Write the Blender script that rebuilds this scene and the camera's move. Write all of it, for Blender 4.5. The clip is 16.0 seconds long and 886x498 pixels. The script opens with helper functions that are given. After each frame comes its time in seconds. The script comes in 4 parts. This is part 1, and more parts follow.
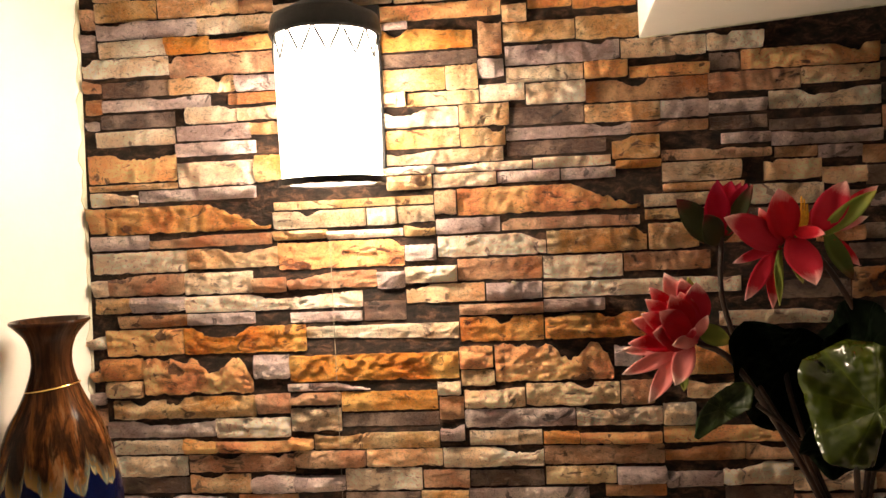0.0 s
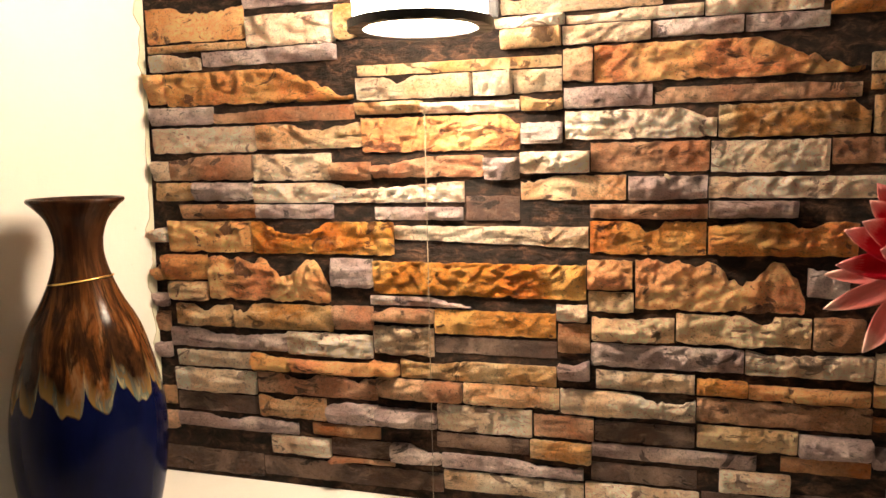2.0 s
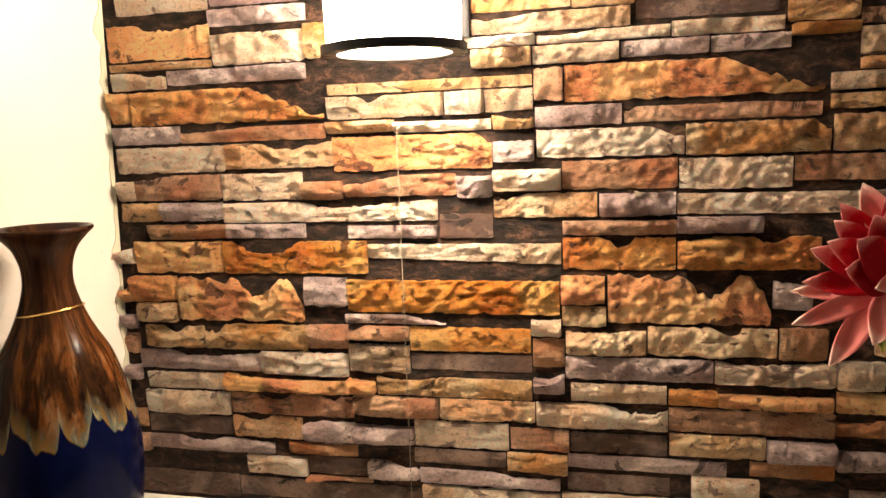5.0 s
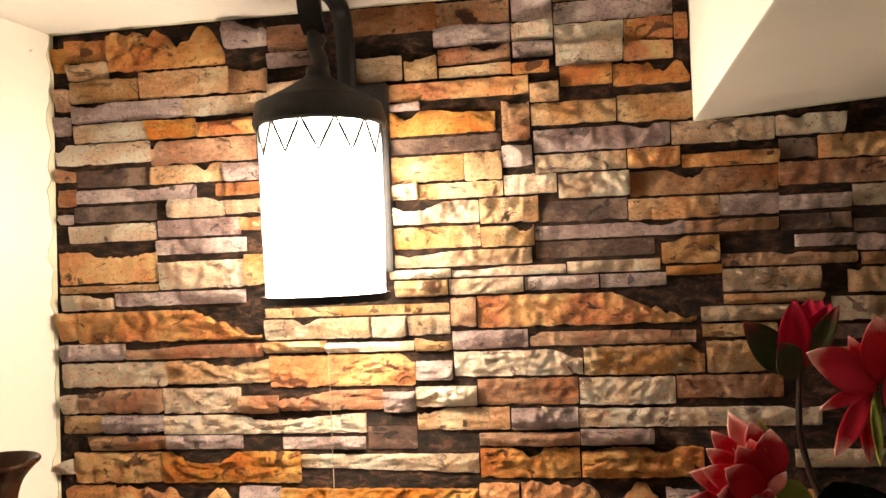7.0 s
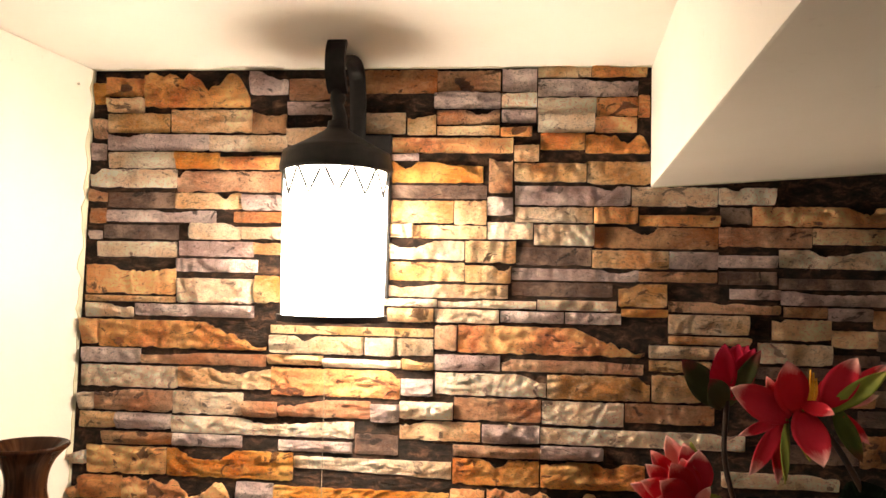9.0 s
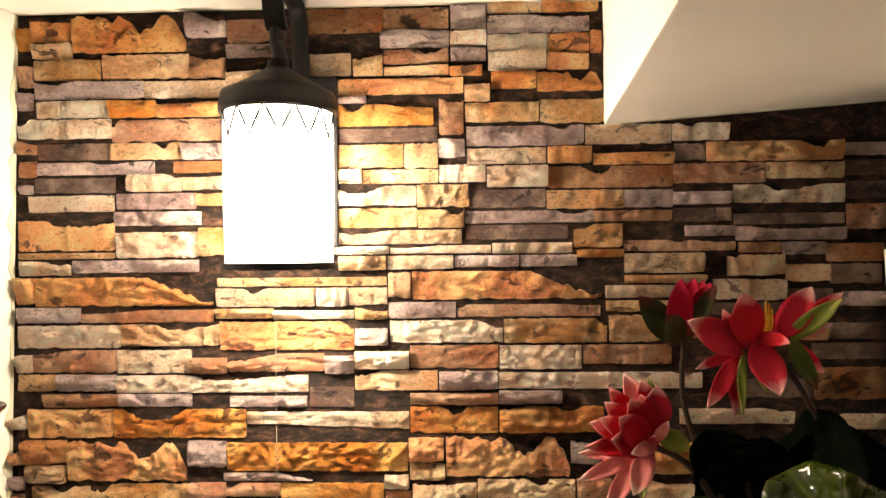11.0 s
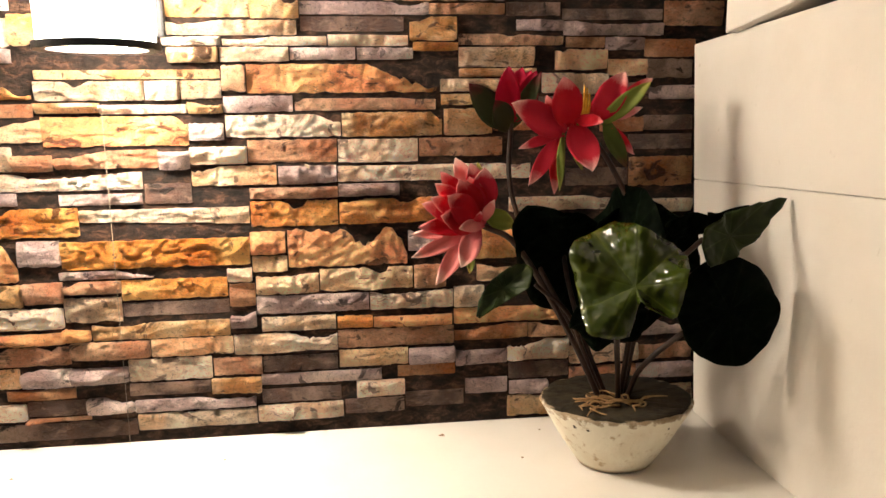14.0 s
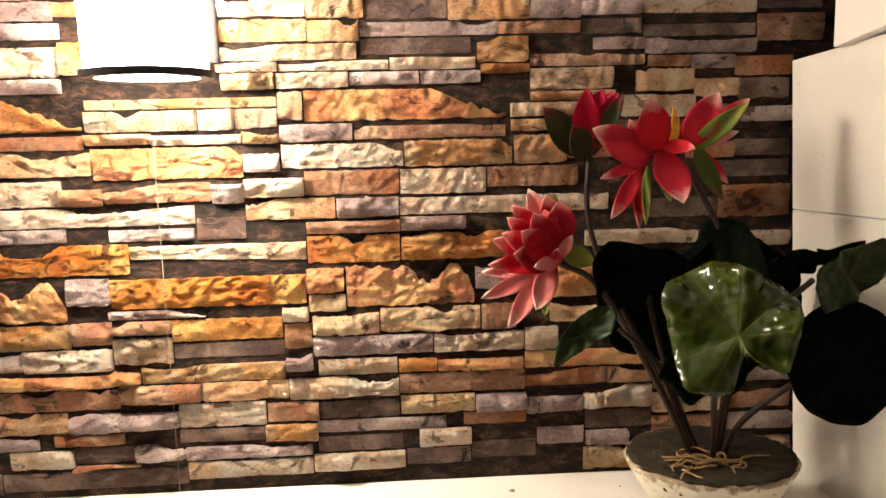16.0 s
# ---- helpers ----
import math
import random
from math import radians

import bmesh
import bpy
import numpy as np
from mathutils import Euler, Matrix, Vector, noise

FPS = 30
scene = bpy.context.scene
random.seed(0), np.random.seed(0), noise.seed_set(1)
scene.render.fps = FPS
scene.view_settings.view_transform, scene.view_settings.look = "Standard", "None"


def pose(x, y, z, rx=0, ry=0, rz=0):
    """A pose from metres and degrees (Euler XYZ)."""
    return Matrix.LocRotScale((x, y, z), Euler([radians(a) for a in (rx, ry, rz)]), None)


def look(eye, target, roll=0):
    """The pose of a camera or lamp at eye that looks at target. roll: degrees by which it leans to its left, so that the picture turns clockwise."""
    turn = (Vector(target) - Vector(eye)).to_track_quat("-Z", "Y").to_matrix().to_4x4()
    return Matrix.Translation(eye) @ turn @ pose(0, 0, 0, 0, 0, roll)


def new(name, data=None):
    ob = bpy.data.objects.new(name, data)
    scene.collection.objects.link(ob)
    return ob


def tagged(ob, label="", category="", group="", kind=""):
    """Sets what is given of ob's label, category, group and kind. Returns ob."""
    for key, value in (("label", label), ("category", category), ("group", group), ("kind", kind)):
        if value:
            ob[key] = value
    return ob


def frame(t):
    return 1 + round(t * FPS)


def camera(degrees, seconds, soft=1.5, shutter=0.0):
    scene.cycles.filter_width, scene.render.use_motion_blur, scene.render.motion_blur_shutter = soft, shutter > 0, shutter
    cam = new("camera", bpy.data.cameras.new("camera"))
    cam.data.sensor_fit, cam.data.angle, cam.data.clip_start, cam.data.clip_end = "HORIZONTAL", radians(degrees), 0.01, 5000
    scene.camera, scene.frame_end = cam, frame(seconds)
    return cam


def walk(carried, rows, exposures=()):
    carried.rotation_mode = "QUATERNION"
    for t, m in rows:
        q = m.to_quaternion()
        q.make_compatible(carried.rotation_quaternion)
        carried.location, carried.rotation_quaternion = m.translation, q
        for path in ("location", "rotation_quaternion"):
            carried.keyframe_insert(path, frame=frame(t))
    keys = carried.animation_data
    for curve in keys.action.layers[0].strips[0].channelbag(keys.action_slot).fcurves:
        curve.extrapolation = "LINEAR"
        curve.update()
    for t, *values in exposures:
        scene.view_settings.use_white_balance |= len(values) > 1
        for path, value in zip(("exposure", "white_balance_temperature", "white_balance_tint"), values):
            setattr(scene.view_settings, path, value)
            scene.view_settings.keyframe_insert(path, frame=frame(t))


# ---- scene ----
cam = camera(59.9, 16.0)
PATH = [
    (0, (0.778, -1.336, 0.574), (0.583, 0.653, 0.511), -2.6),
    (0.5, (0.757, -1.18, 0.587), (0.461, 0.797, 0.551), -1.3),
    (1, (0.759, -1.087, 0.561), (0.261, 0.848, 0.474), 0.3),
    (1.5, (0.776, -1.041, 0.527), (0.214, 0.871, 0.352), -0.4),
    (2, (0.778, -1.02, 0.505), (0.201, 0.878, 0.255), -1.2),
    (2.5, (0.784, -1.013, 0.497), (0.183, 0.869, 0.182), -1.7),
    (3, (0.784, -1.013, 0.486), (0.189, 0.868, 0.155), -1.9),
    (3.2, (0.786, -1.013, 0.493), (0.197, 0.867, 0.147), -2.7),
    (5.3, (0.752, -1.037, 0.571), (0.313, 0.9, 0.334), -1.8),
    (5.5, (0.754, -1.046, 0.594), (0.332, 0.899, 0.394), -1.8),
    (6, (0.769, -1.07, 0.624), (0.382, 0.89, 0.519), -2.0),
    (6.5, (0.797, -1.087, 0.646), (0.495, 0.89, 0.615), -2.5),
    (7, (0.794, -1.133, 0.692), (0.504, 0.846, 0.718), -2.4),
    (7.5, (0.768, -1.225, 0.728), (0.492, 0.754, 0.82), -2.0),
    (8, (0.749, -1.297, 0.728), (0.513, 0.686, 0.838), -0.2),
    (8.5, (0.763, -1.314, 0.711), (0.569, 0.674, 0.816), 1.3),
    (10.8, (0.788, -1.279, 0.668), (0.621, 0.714, 0.709), -0.5),
    (11, (0.784, -1.274, 0.659), (0.696, 0.724, 0.679), -0.6),
    (11.5, (0.806, -1.266, 0.651), (0.862, 0.731, 0.573), -0.6),
    (12, (0.811, -1.277, 0.635), (0.988, 0.711, 0.499), -0.5),
    (12.5, (0.82, -1.289, 0.62), (1.075, 0.686, 0.433), -0.3),
    (13, (0.823, -1.3, 0.584), (1.095, 0.669, 0.369), -0.3),
    (13.5, (0.826, -1.308, 0.565), (1.075, 0.654, 0.264), -0.4),
    (14, (0.83, -1.312, 0.549), (1.076, 0.643, 0.207), -0.7),
    (14.5, (0.836, -1.309, 0.551), (1.077, 0.644, 0.191), -0.8),
    (15, (0.829, -1.298, 0.556), (1.049, 0.66, 0.214), -0.9),
    (15.5, (0.823, -1.268, 0.556), (0.997, 0.702, 0.253), -1.0),
    (16, (0.818, -1.206, 0.558), (0.926, 0.771, 0.273), -1.4),
]
EXPOSURES = [(0.0, 0.25, 6550, 10), (1.0, 0.05, 6600, 10), (2.0, 0.2, 6600, 10), (3.0, 0.45, 6350, 10), (5.5, 0.15, 6500, 10), (7.0, 0.0, 6500, 10), (8.5, 0.1, 6400, 10), (11.0, 0.4, 6350, 7), (12.5, 0.65, 6000, 7), (14.5, 0.78, 5850, 7), (16.0, 0.78, 5850, 7)]
walk(cam, [(t, look(eye, target, roll)) for t, eye, target, roll in PATH], EXPOSURES)

# ---- world and light levels ----
world = bpy.data.worlds.new("world")
scene.world = world
world.use_nodes = True
world.node_tree.nodes["Background"].inputs[0].default_value = (0.9, 0.75, 0.6, 1)
world.node_tree.nodes["Background"].inputs[1].default_value = 0.0
LAMP_GLOW = 46.0
BULB_GLOW = 175.0
LAMP_COLOUR = (1.0, 0.80, 0.60, 1)

# room sizes: stone wall in the plane y = 0, worktop at z = 0
CEIL = 1.078
BEAM_X, BEAM_Z = 0.995, 0.873
ROOM_BACK, ROOM_RIGHT, FLOOR_Z = -2.6, 2.1, -0.92


# ---- materials ----
class Mat:
    def __init__(self, name, rough=0.5, metal=0.0, spec=0.5):
        self.m = bpy.data.materials.new(name)
        self.m.use_nodes = True
        self.t = self.m.node_tree
        self.b = self.t.nodes["Principled BSDF"]
        self.b.inputs["Roughness"].default_value = rough
        self.b.inputs["Metallic"].default_value = metal
        self.b.inputs["Specular IOR Level"].default_value = spec

    def node(self, kind, **sets):
        n = self.t.nodes.new(kind)
        for k, v in sets.items():
            n.inputs[k.replace("_", " ")].default_value = v
        return n

    def link(self, a, b):
        self.t.links.new(a, b)

    def coords(self, scale=(1, 1, 1), shift_random=False):
        c = self.node("ShaderNodeTexCoord")
        m = self.node("ShaderNodeMapping")
        m.inputs["Scale"].default_value = scale
        self.link(c.outputs["Object"], m.inputs["Vector"])
        if shift_random:
            o = self.node("ShaderNodeObjectInfo")
            s = self.node("ShaderNodeVectorMath")
            s.operation = "SCALE"
            s.inputs[0].default_value = (37.0, 19.0, 53.0)
            self.link(o.outputs["Random"], s.inputs["Scale"])
            self.link(s.outputs[0], m.inputs["Location"])
        return m.outputs[0]

    def noise(self, vec, scale, detail=4.0, rough=0.55, distort=0.0):
        n = self.node("ShaderNodeTexNoise", Scale=scale, Detail=detail, Roughness=rough, Distortion=distort)
        self.link(vec, n.inputs["Vector"])
        return n.outputs["Fac"]

    def ramp(self, fac, stops):
        r = self.node("ShaderNodeValToRGB")
        e = r.color_ramp.elements
        while len(e) < len(stops):
            e.new(0.5)
        for k, (p, c) in zip(e, stops):
            k.position = p
            k.color = (*c, 1) if len(c) == 3 else c
        self.link(fac, r.inputs[0])
        return r.outputs["Color"]

    def mix(self, fac, a, b, mode="MIX"):
        x = self.node("ShaderNodeMix")
        x.data_type, x.blend_type = "RGBA", mode
        for sock, v in ((x.inputs["Factor"], fac), (x.inputs["A"], a), (x.inputs["B"], b)):
            if isinstance(v, (int, float)):
                sock.default_value = v
            elif isinstance(v, tuple):
                sock.default_value = (*v, 1)
            else:
                self.link(v, sock)
        return x.outputs["Result"]

    def math(self, op, a, b=0.0, c=0.0):
        n = self.node("ShaderNodeMath")
        n.operation = op
        for s, v in zip(n.inputs, (a, b, c)):
            if isinstance(v, (int, float)):
                s.default_value = v
            else:
                self.link(v, s)
        return n.outputs[0]

    def bump(self, fac, strength, distance):
        n = self.node("ShaderNodeBump", Strength=strength, Distance=distance)
        self.link(fac, n.inputs["Height"])
        if self.b.inputs["Normal"].is_linked:
            self.link(self.b.inputs["Normal"].links[0].from_socket, n.inputs["Normal"])
        self.link(n.outputs[0], self.b.inputs["Normal"])

    def colour(self, c):
        if isinstance(c, tuple):
            self.b.inputs["Base Color"].default_value = (*c, 1)
        else:
            self.link(c, self.b.inputs["Base Color"])


def scaled(c, k):
    return tuple(min(1.0, v * k) for v in c)


def stone_material(name, base, vein, pale, rust):
    """Split-face stone: bedding streaks, hairline cracks, pale worn ridges; shade of hollows and crags coloured in."""
    m = Mat(name, 0.58, spec=0.3)
    v = m.coords((1, 1, 1), True)
    flat = m.coords((1, 1, 2.6), True)
    patch = m.noise(v, 13, 3, 0.5, 0.4)
    bed = m.noise(flat, 34, 8, 0.72, 0.9)
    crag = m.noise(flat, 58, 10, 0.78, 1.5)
    fine = m.noise(v, 420, 6, 0.8)
    grit = m.noise(v, 165, 6, 0.85, 0.4)
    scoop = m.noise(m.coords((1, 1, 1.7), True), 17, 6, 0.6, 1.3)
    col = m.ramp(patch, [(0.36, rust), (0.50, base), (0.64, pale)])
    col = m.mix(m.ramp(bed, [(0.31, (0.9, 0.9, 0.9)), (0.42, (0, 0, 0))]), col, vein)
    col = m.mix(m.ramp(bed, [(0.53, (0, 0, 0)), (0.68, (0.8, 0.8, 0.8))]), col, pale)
    # printed shade of crevices and hollows, put into the stone colour by noise
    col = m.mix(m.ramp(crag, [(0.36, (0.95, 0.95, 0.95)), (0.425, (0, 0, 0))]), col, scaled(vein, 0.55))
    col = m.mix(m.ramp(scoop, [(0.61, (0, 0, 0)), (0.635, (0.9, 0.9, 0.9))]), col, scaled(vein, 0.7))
    ridge = m.node("ShaderNodeTexNoise", Scale=42.0, Detail=7.0, Roughness=0.62, Distortion=0.5)
    ridge.noise_type = "RIDGED_MULTIFRACTAL"
    m.link(flat, ridge.inputs["Vector"])
    col = m.mix(0.75, col, m.ramp(grit, [(0.36, (0.22, 0.18, 0.15)), (0.47, (0.9, 0.88, 0.86)), (0.60, (1.0, 1.0, 1.0))]), "MULTIPLY")
    col = m.mix(0.5, col, m.ramp(fine, [(0.36, (0.36, 0.33, 0.30)), (0.50, (1.0, 1.0, 1.0))]), "MULTIPLY")
    o = m.node("ShaderNodeObjectInfo")
    hs = m.node("ShaderNodeHueSaturation")
    m.link(m.math("MULTIPLY_ADD", o.outputs["Random"], 0.50, 1.42), hs.inputs["Value"])
    m.link(m.math("MULTIPLY_ADD", o.outputs["Random"], -0.2, 1.1), hs.inputs["Saturation"])
    m.link(col, hs.inputs["Color"])
    m.colour(hs.outputs[0])
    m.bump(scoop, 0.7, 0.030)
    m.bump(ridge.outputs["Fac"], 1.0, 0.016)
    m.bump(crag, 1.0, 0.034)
    m.bump(grit, 1.0, 0.016)
    m.bump(fine, 0.9, 0.008)
    return m.m


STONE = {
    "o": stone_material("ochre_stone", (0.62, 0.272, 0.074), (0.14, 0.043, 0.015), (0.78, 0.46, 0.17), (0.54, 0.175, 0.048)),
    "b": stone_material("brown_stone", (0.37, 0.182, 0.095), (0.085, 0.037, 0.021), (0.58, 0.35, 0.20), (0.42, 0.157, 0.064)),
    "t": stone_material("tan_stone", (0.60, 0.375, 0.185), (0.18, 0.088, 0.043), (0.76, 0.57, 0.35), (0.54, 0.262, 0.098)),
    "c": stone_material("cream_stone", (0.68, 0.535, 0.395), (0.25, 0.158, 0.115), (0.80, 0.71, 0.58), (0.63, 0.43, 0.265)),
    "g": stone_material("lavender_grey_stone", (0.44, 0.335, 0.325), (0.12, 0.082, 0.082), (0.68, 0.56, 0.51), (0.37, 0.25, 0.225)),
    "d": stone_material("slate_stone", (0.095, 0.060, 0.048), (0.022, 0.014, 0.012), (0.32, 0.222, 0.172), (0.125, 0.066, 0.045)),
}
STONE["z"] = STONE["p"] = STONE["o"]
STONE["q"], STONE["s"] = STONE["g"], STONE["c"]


def plaster(name, base, dirt, rough=0.55, amount=0.5, spec=0.35):
    m = Mat(name, rough, spec=spec)
    v = m.coords()
    big = m.noise(v, 3.5, 4, 0.6)
    small = m.noise(v, 45, 5, 0.65)
    col = m.mix(m.ramp(big, [(0.45, (0, 0, 0)), (0.75, (amount, amount, amount))]), base, dirt)
    col = m.mix(m.ramp(small, [(0.66, (0, 0, 0)), (0.76, (amount, amount, amount))]), col, scaled(dirt, 0.8))
    m.colour(col)
    m.bump(m.noise(v, 130, 3), 0.10, 0.003)
    m.bump(big, 0.12, 0.02)
    return m.m


# dark print behind the stones, with the shadow of the recesses in its colour
def joint_shade():
    m = Mat("joint_shade_print", 0.75, spec=0.2)
    v = m.coords((1, 1, 1.8))
    m.colour(m.ramp(m.noise(v, 38, 6, 0.7, 0.6), [(0.38, (0.004, 0.003, 0.002)), (0.52, (0.022, 0.012, 0.008)), (0.64, (0.085, 0.043, 0.025)), (0.78, (0.20, 0.12, 0.07))]))
    m.bump(m.noise(v, 60, 5, 0.7), 0.9, 0.012)
    return m.m


M_BACKING = joint_shade()
M_WALL = plaster("cream_wall_paint", (0.73, 0.69, 0.62), (0.64, 0.58, 0.49), 0.5, 0.5)
M_CEILING = plaster("white_ceiling_paint", (0.74, 0.71, 0.655), (0.66, 0.61, 0.53), 0.6, 0.4)
M_BOARD = plaster("white_laminate_board", (0.72, 0.68, 0.615), (0.55, 0.48, 0.39), 0.42, 0.45)
M_TOP = plaster("white_worktop", (0.73, 0.70, 0.64), (0.60, 0.53, 0.44), 0.28, 0.35, 0.5)
M_EDGE = plaster("torn_paper_edge", (0.60, 0.58, 0.44), (0.36, 0.32, 0.20), 0.8, 0.8)
# room walls and floor out of view: their tone sets the bounced light
M_ROOM = plaster("unseen_room_tone", (0.24, 0.205, 0.17), (0.19, 0.16, 0.13), 0.7, 0.5)
M_FLOOR = plaster("unseen_floor_tone", (0.16, 0.135, 0.11), (0.11, 0.09, 0.075), 0.35, 0.5)
M_SEAM = plaster("pale_paper_seam", (0.42, 0.34, 0.24), (0.12, 0.08, 0.06), 0.5, 0.9)


# ---- mesh helpers ----
def mesh_from(bm, name):
    me = bpy.data.meshes.new(name)
    bmesh.ops.recalc_face_normals(bm, faces=bm.faces)
    bm.to_mesh(me)
    bm.free()
    return me


def part(name, bm, material, parent=None, label="", smooth=False):
    me = mesh_from(bm, name)
    me.materials.append(material)
    if smooth:
        me.shade_smooth()
    ob = new(name, me)
    if parent is not None:
        ob.parent = parent
    if label:
        ob["label"] = label
    return ob


def box(x0, x1, y0, y1, z0, z1, bevel=0.0, bm=None):
    bm = bm or bmesh.new()
    vs = [bm.verts.new((x, y, z)) for x in (x0, x1) for y in (y0, y1) for z in (z0, z1)]
    for a in ((0, 1, 3, 2), (4, 6, 7, 5), (0, 4, 5, 1), (2, 3, 7, 6), (0, 2, 6, 4), (1, 5, 7, 3)):
        bm.faces.new([vs[i] for i in a])
    if bevel:
        bmesh.ops.bevel(bm, geom=bm.edges[:], offset=bevel, segments=2, affect="EDGES", profile=0.7)
    return bm


def lathe(profile, steps=48, centre=(0, 0, 0), wobble=None):
    """Turns (radius, height) pairs round a vertical axis; radius 0 closes the end."""
    bm = bmesh.new()
    rings = []
    for i, (r, z) in enumerate(profile):
        if r <= 1e-6:
            rings.append([bm.verts.new((centre[0], centre[1], centre[2] + z))])
            continue
        ring = []
        for k in range(steps):
            a = 2 * math.pi * k / steps
            dr, dz = wobble(i, a) if wobble else (0, 0)
            ring.append(bm.verts.new((centre[0] + (r + dr) * math.cos(a), centre[1] + (r + dr) * math.sin(a), centre[2] + z + dz)))
        rings.append(ring)
    for p, q in zip(rings, rings[1:]):
        for k in range(steps):
            j = (k + 1) % steps
            f = [p[k % len(p)], p[j % len(p)], q[j % len(q)], q[k % len(q)]]
            f = list(dict.fromkeys(f))
            if len(f) > 2:
                bm.faces.new(f)
    return bm


def smooth_line(points, n):
    """n points on a Catmull-Rom curve through the given ones."""
    p = [Vector(q) for q in points]
    p = [2 * p[0] - p[1]] + p + [2 * p[-1] - p[-2]]
    out = []
    for k in range(n):
        s = k / (n - 1) * (len(p) - 3)
        i = min(int(s), len(p) - 4)
        u = s - i
        a, b, c, d = p[i:i + 4]
        out.append(0.5 * (2 * b + (c - a) * u + (2 * a - 5 * b + 4 * c - d) * u * u + (3 * b - a - 3 * c + d) * u ** 3))
    return out


def tube(points, radius, n=20, sides=8, flat=1.0, closed=False):
    """A round bar along a smooth line; radius may be a pair (start, end)."""
    r0, r1 = radius if isinstance(radius, tuple) else (radius, radius)
    line = smooth_line(points, n) if n else [Vector(p) for p in points]
    bm = bmesh.new()
    rings = []
    side = Vector((0.13, 0.97, 0.21)).normalized()
    for i, c in enumerate(line):
        if closed:
            tan = (line[(i + 1) % len(line)] - line[i - 1]).normalized()
        else:
            tan = (line[min(i + 1, len(line) - 1)] - line[max(i - 1, 0)]).normalized()
        side = (side - tan * side.dot(tan)).normalized()
        up = tan.cross(side)
        r = r0 + (r1 - r0) * i / (len(line) - 1)
        rings.append([bm.verts.new(c + side * (r * math.cos(2 * math.pi * k / sides)) + up * (r * flat * math.sin(2 * math.pi * k / sides))) for k in range(sides)])
    pairs = list(zip(rings, rings[1:])) + ([(rings[-1], rings[0])] if closed else [])
    for p, q in pairs:
        for k in range(sides):
            j = (k + 1) % sides
            bm.faces.new((p[k], p[j], q[j], q[k]))
    if not closed:
        bm.faces.new(rings[0])
        bm.faces.new(rings[-1])
    return bm


def sheet(grid, thick):
    """A thin closed solid from a grid of points."""
    bm = bmesh.new()
    n, m = len(grid), len(grid[0])
    top, low = [], []
    for i in range(n):
        a, b = [], []
        for j in range(m):
            p = grid[i][j]
            du = grid[min(i + 1, n - 1)][j] - grid[max(i - 1, 0)][j]
            dv = grid[i][min(j + 1, m - 1)] - grid[i][max(j - 1, 0)]
            nv = du.cross(dv)
            nv = nv.normalized() if nv.length > 1e-12 else Vector((0, -1, 0))
            a.append(bm.verts.new(p + nv * thick / 2))
            b.append(bm.verts.new(p - nv * thick / 2))
        top.append(a)
        low.append(b)
    for i in range(n - 1):
        for j in range(m - 1):
            bm.faces.new((top[i][j], top[i + 1][j], top[i + 1][j + 1], top[i][j + 1]))
            bm.faces.new((low[i][j], low[i][j + 1], low[i + 1][j + 1], low[i + 1][j]))
    rim = [(i, 0) for i in range(n)] + [(n - 1, j) for j in range(1, m)] + [(i, m - 1) for i in range(n - 2, -1, -1)] + [(0, j) for j in range(m - 2, 0, -1)]
    for (a, b), (c, d) in zip(rim, rim[1:] + rim[:1]):
        bm.faces.new((top[a][b], top[c][d], low[c][d], low[a][b]))
    return bm


def thing(name, place, label, category, group="", kind=""):
    ob = new(name)
    ob.location = place
    return tagged(ob, label, category, group, kind)


def structure(name, bm, material, label, category):
    return tagged(part(name, bm, material), label, category, kind="structure")


def skew_box(face, x_far, y0, y1, z0, z1, bevel=0.0, lift=0.0):
    """A box whose visible side lies at x = face(y, z); lift: how much higher its underside is at the far side."""
    bm = bmesh.new()
    vs = [bm.verts.new((face(y, z) if near else x_far, y, z)) for near in (1, 0) for y in (y0, y1) for z in (z0, z1)]
    for a in ((0, 1, 3, 2), (4, 6, 7, 5), (0, 4, 5, 1), (2, 3, 7, 6), (0, 2, 6, 4), (1, 5, 7, 3)):
        bm.faces.new([vs[i] for i in a])
    for v in vs[4:]:
        v.co.z += lift if v.co.z == z0 or abs(v.co.z - z0) < 1e-6 else 0.0
    if bevel:
        bmesh.ops.bevel(bm, geom=bm.edges[:], offset=bevel, segments=2, affect="EDGES", profile=0.7)
    return bm


# ---- the setting ----
# wallpaper with a stone print; the printed stones are built as relief
wall = structure("wall_stone", box(-0.12, 1.72, 0.0, 0.12, FLOOR_Z, CEIL + 0.1), M_BACKING, "wall papered with ochre and grey split stones, built in relief", "wall")
structure("wall_left", skew_box(lambda y, z: -0.012 + 0.018 * z + 0.10 * y, -0.40, ROOM_BACK, -0.0005, FLOOR_Z, CEIL - 0.001), M_WALL, "cream painted side wall, slightly stained", "wall")
structure("ceiling", box(-0.30, ROOM_RIGHT, ROOM_BACK, -0.0005, CEIL, CEIL + 0.1), M_CEILING, "off-white painted ceiling", "ceiling")
structure("ceiling_beam", skew_box(lambda y, z: BEAM_X + 0.063 * y, ROOM_RIGHT - 0.001, ROOM_BACK + 0.001, -0.001, BEAM_Z, CEIL - 0.0005, 0.003, 0.07 * (ROOM_RIGHT - BEAM_X)), M_CEILING, "white painted ceiling beam with a square edge", "beam")
# added out of view to close the room and shape the bounce
structure("wall_right", box(ROOM_RIGHT, ROOM_RIGHT + 0.12, ROOM_BACK, 0.0, FLOOR_Z, CEIL + 0.1), M_ROOM, "unseen wall closing the room, toned for bounced light", "wall")
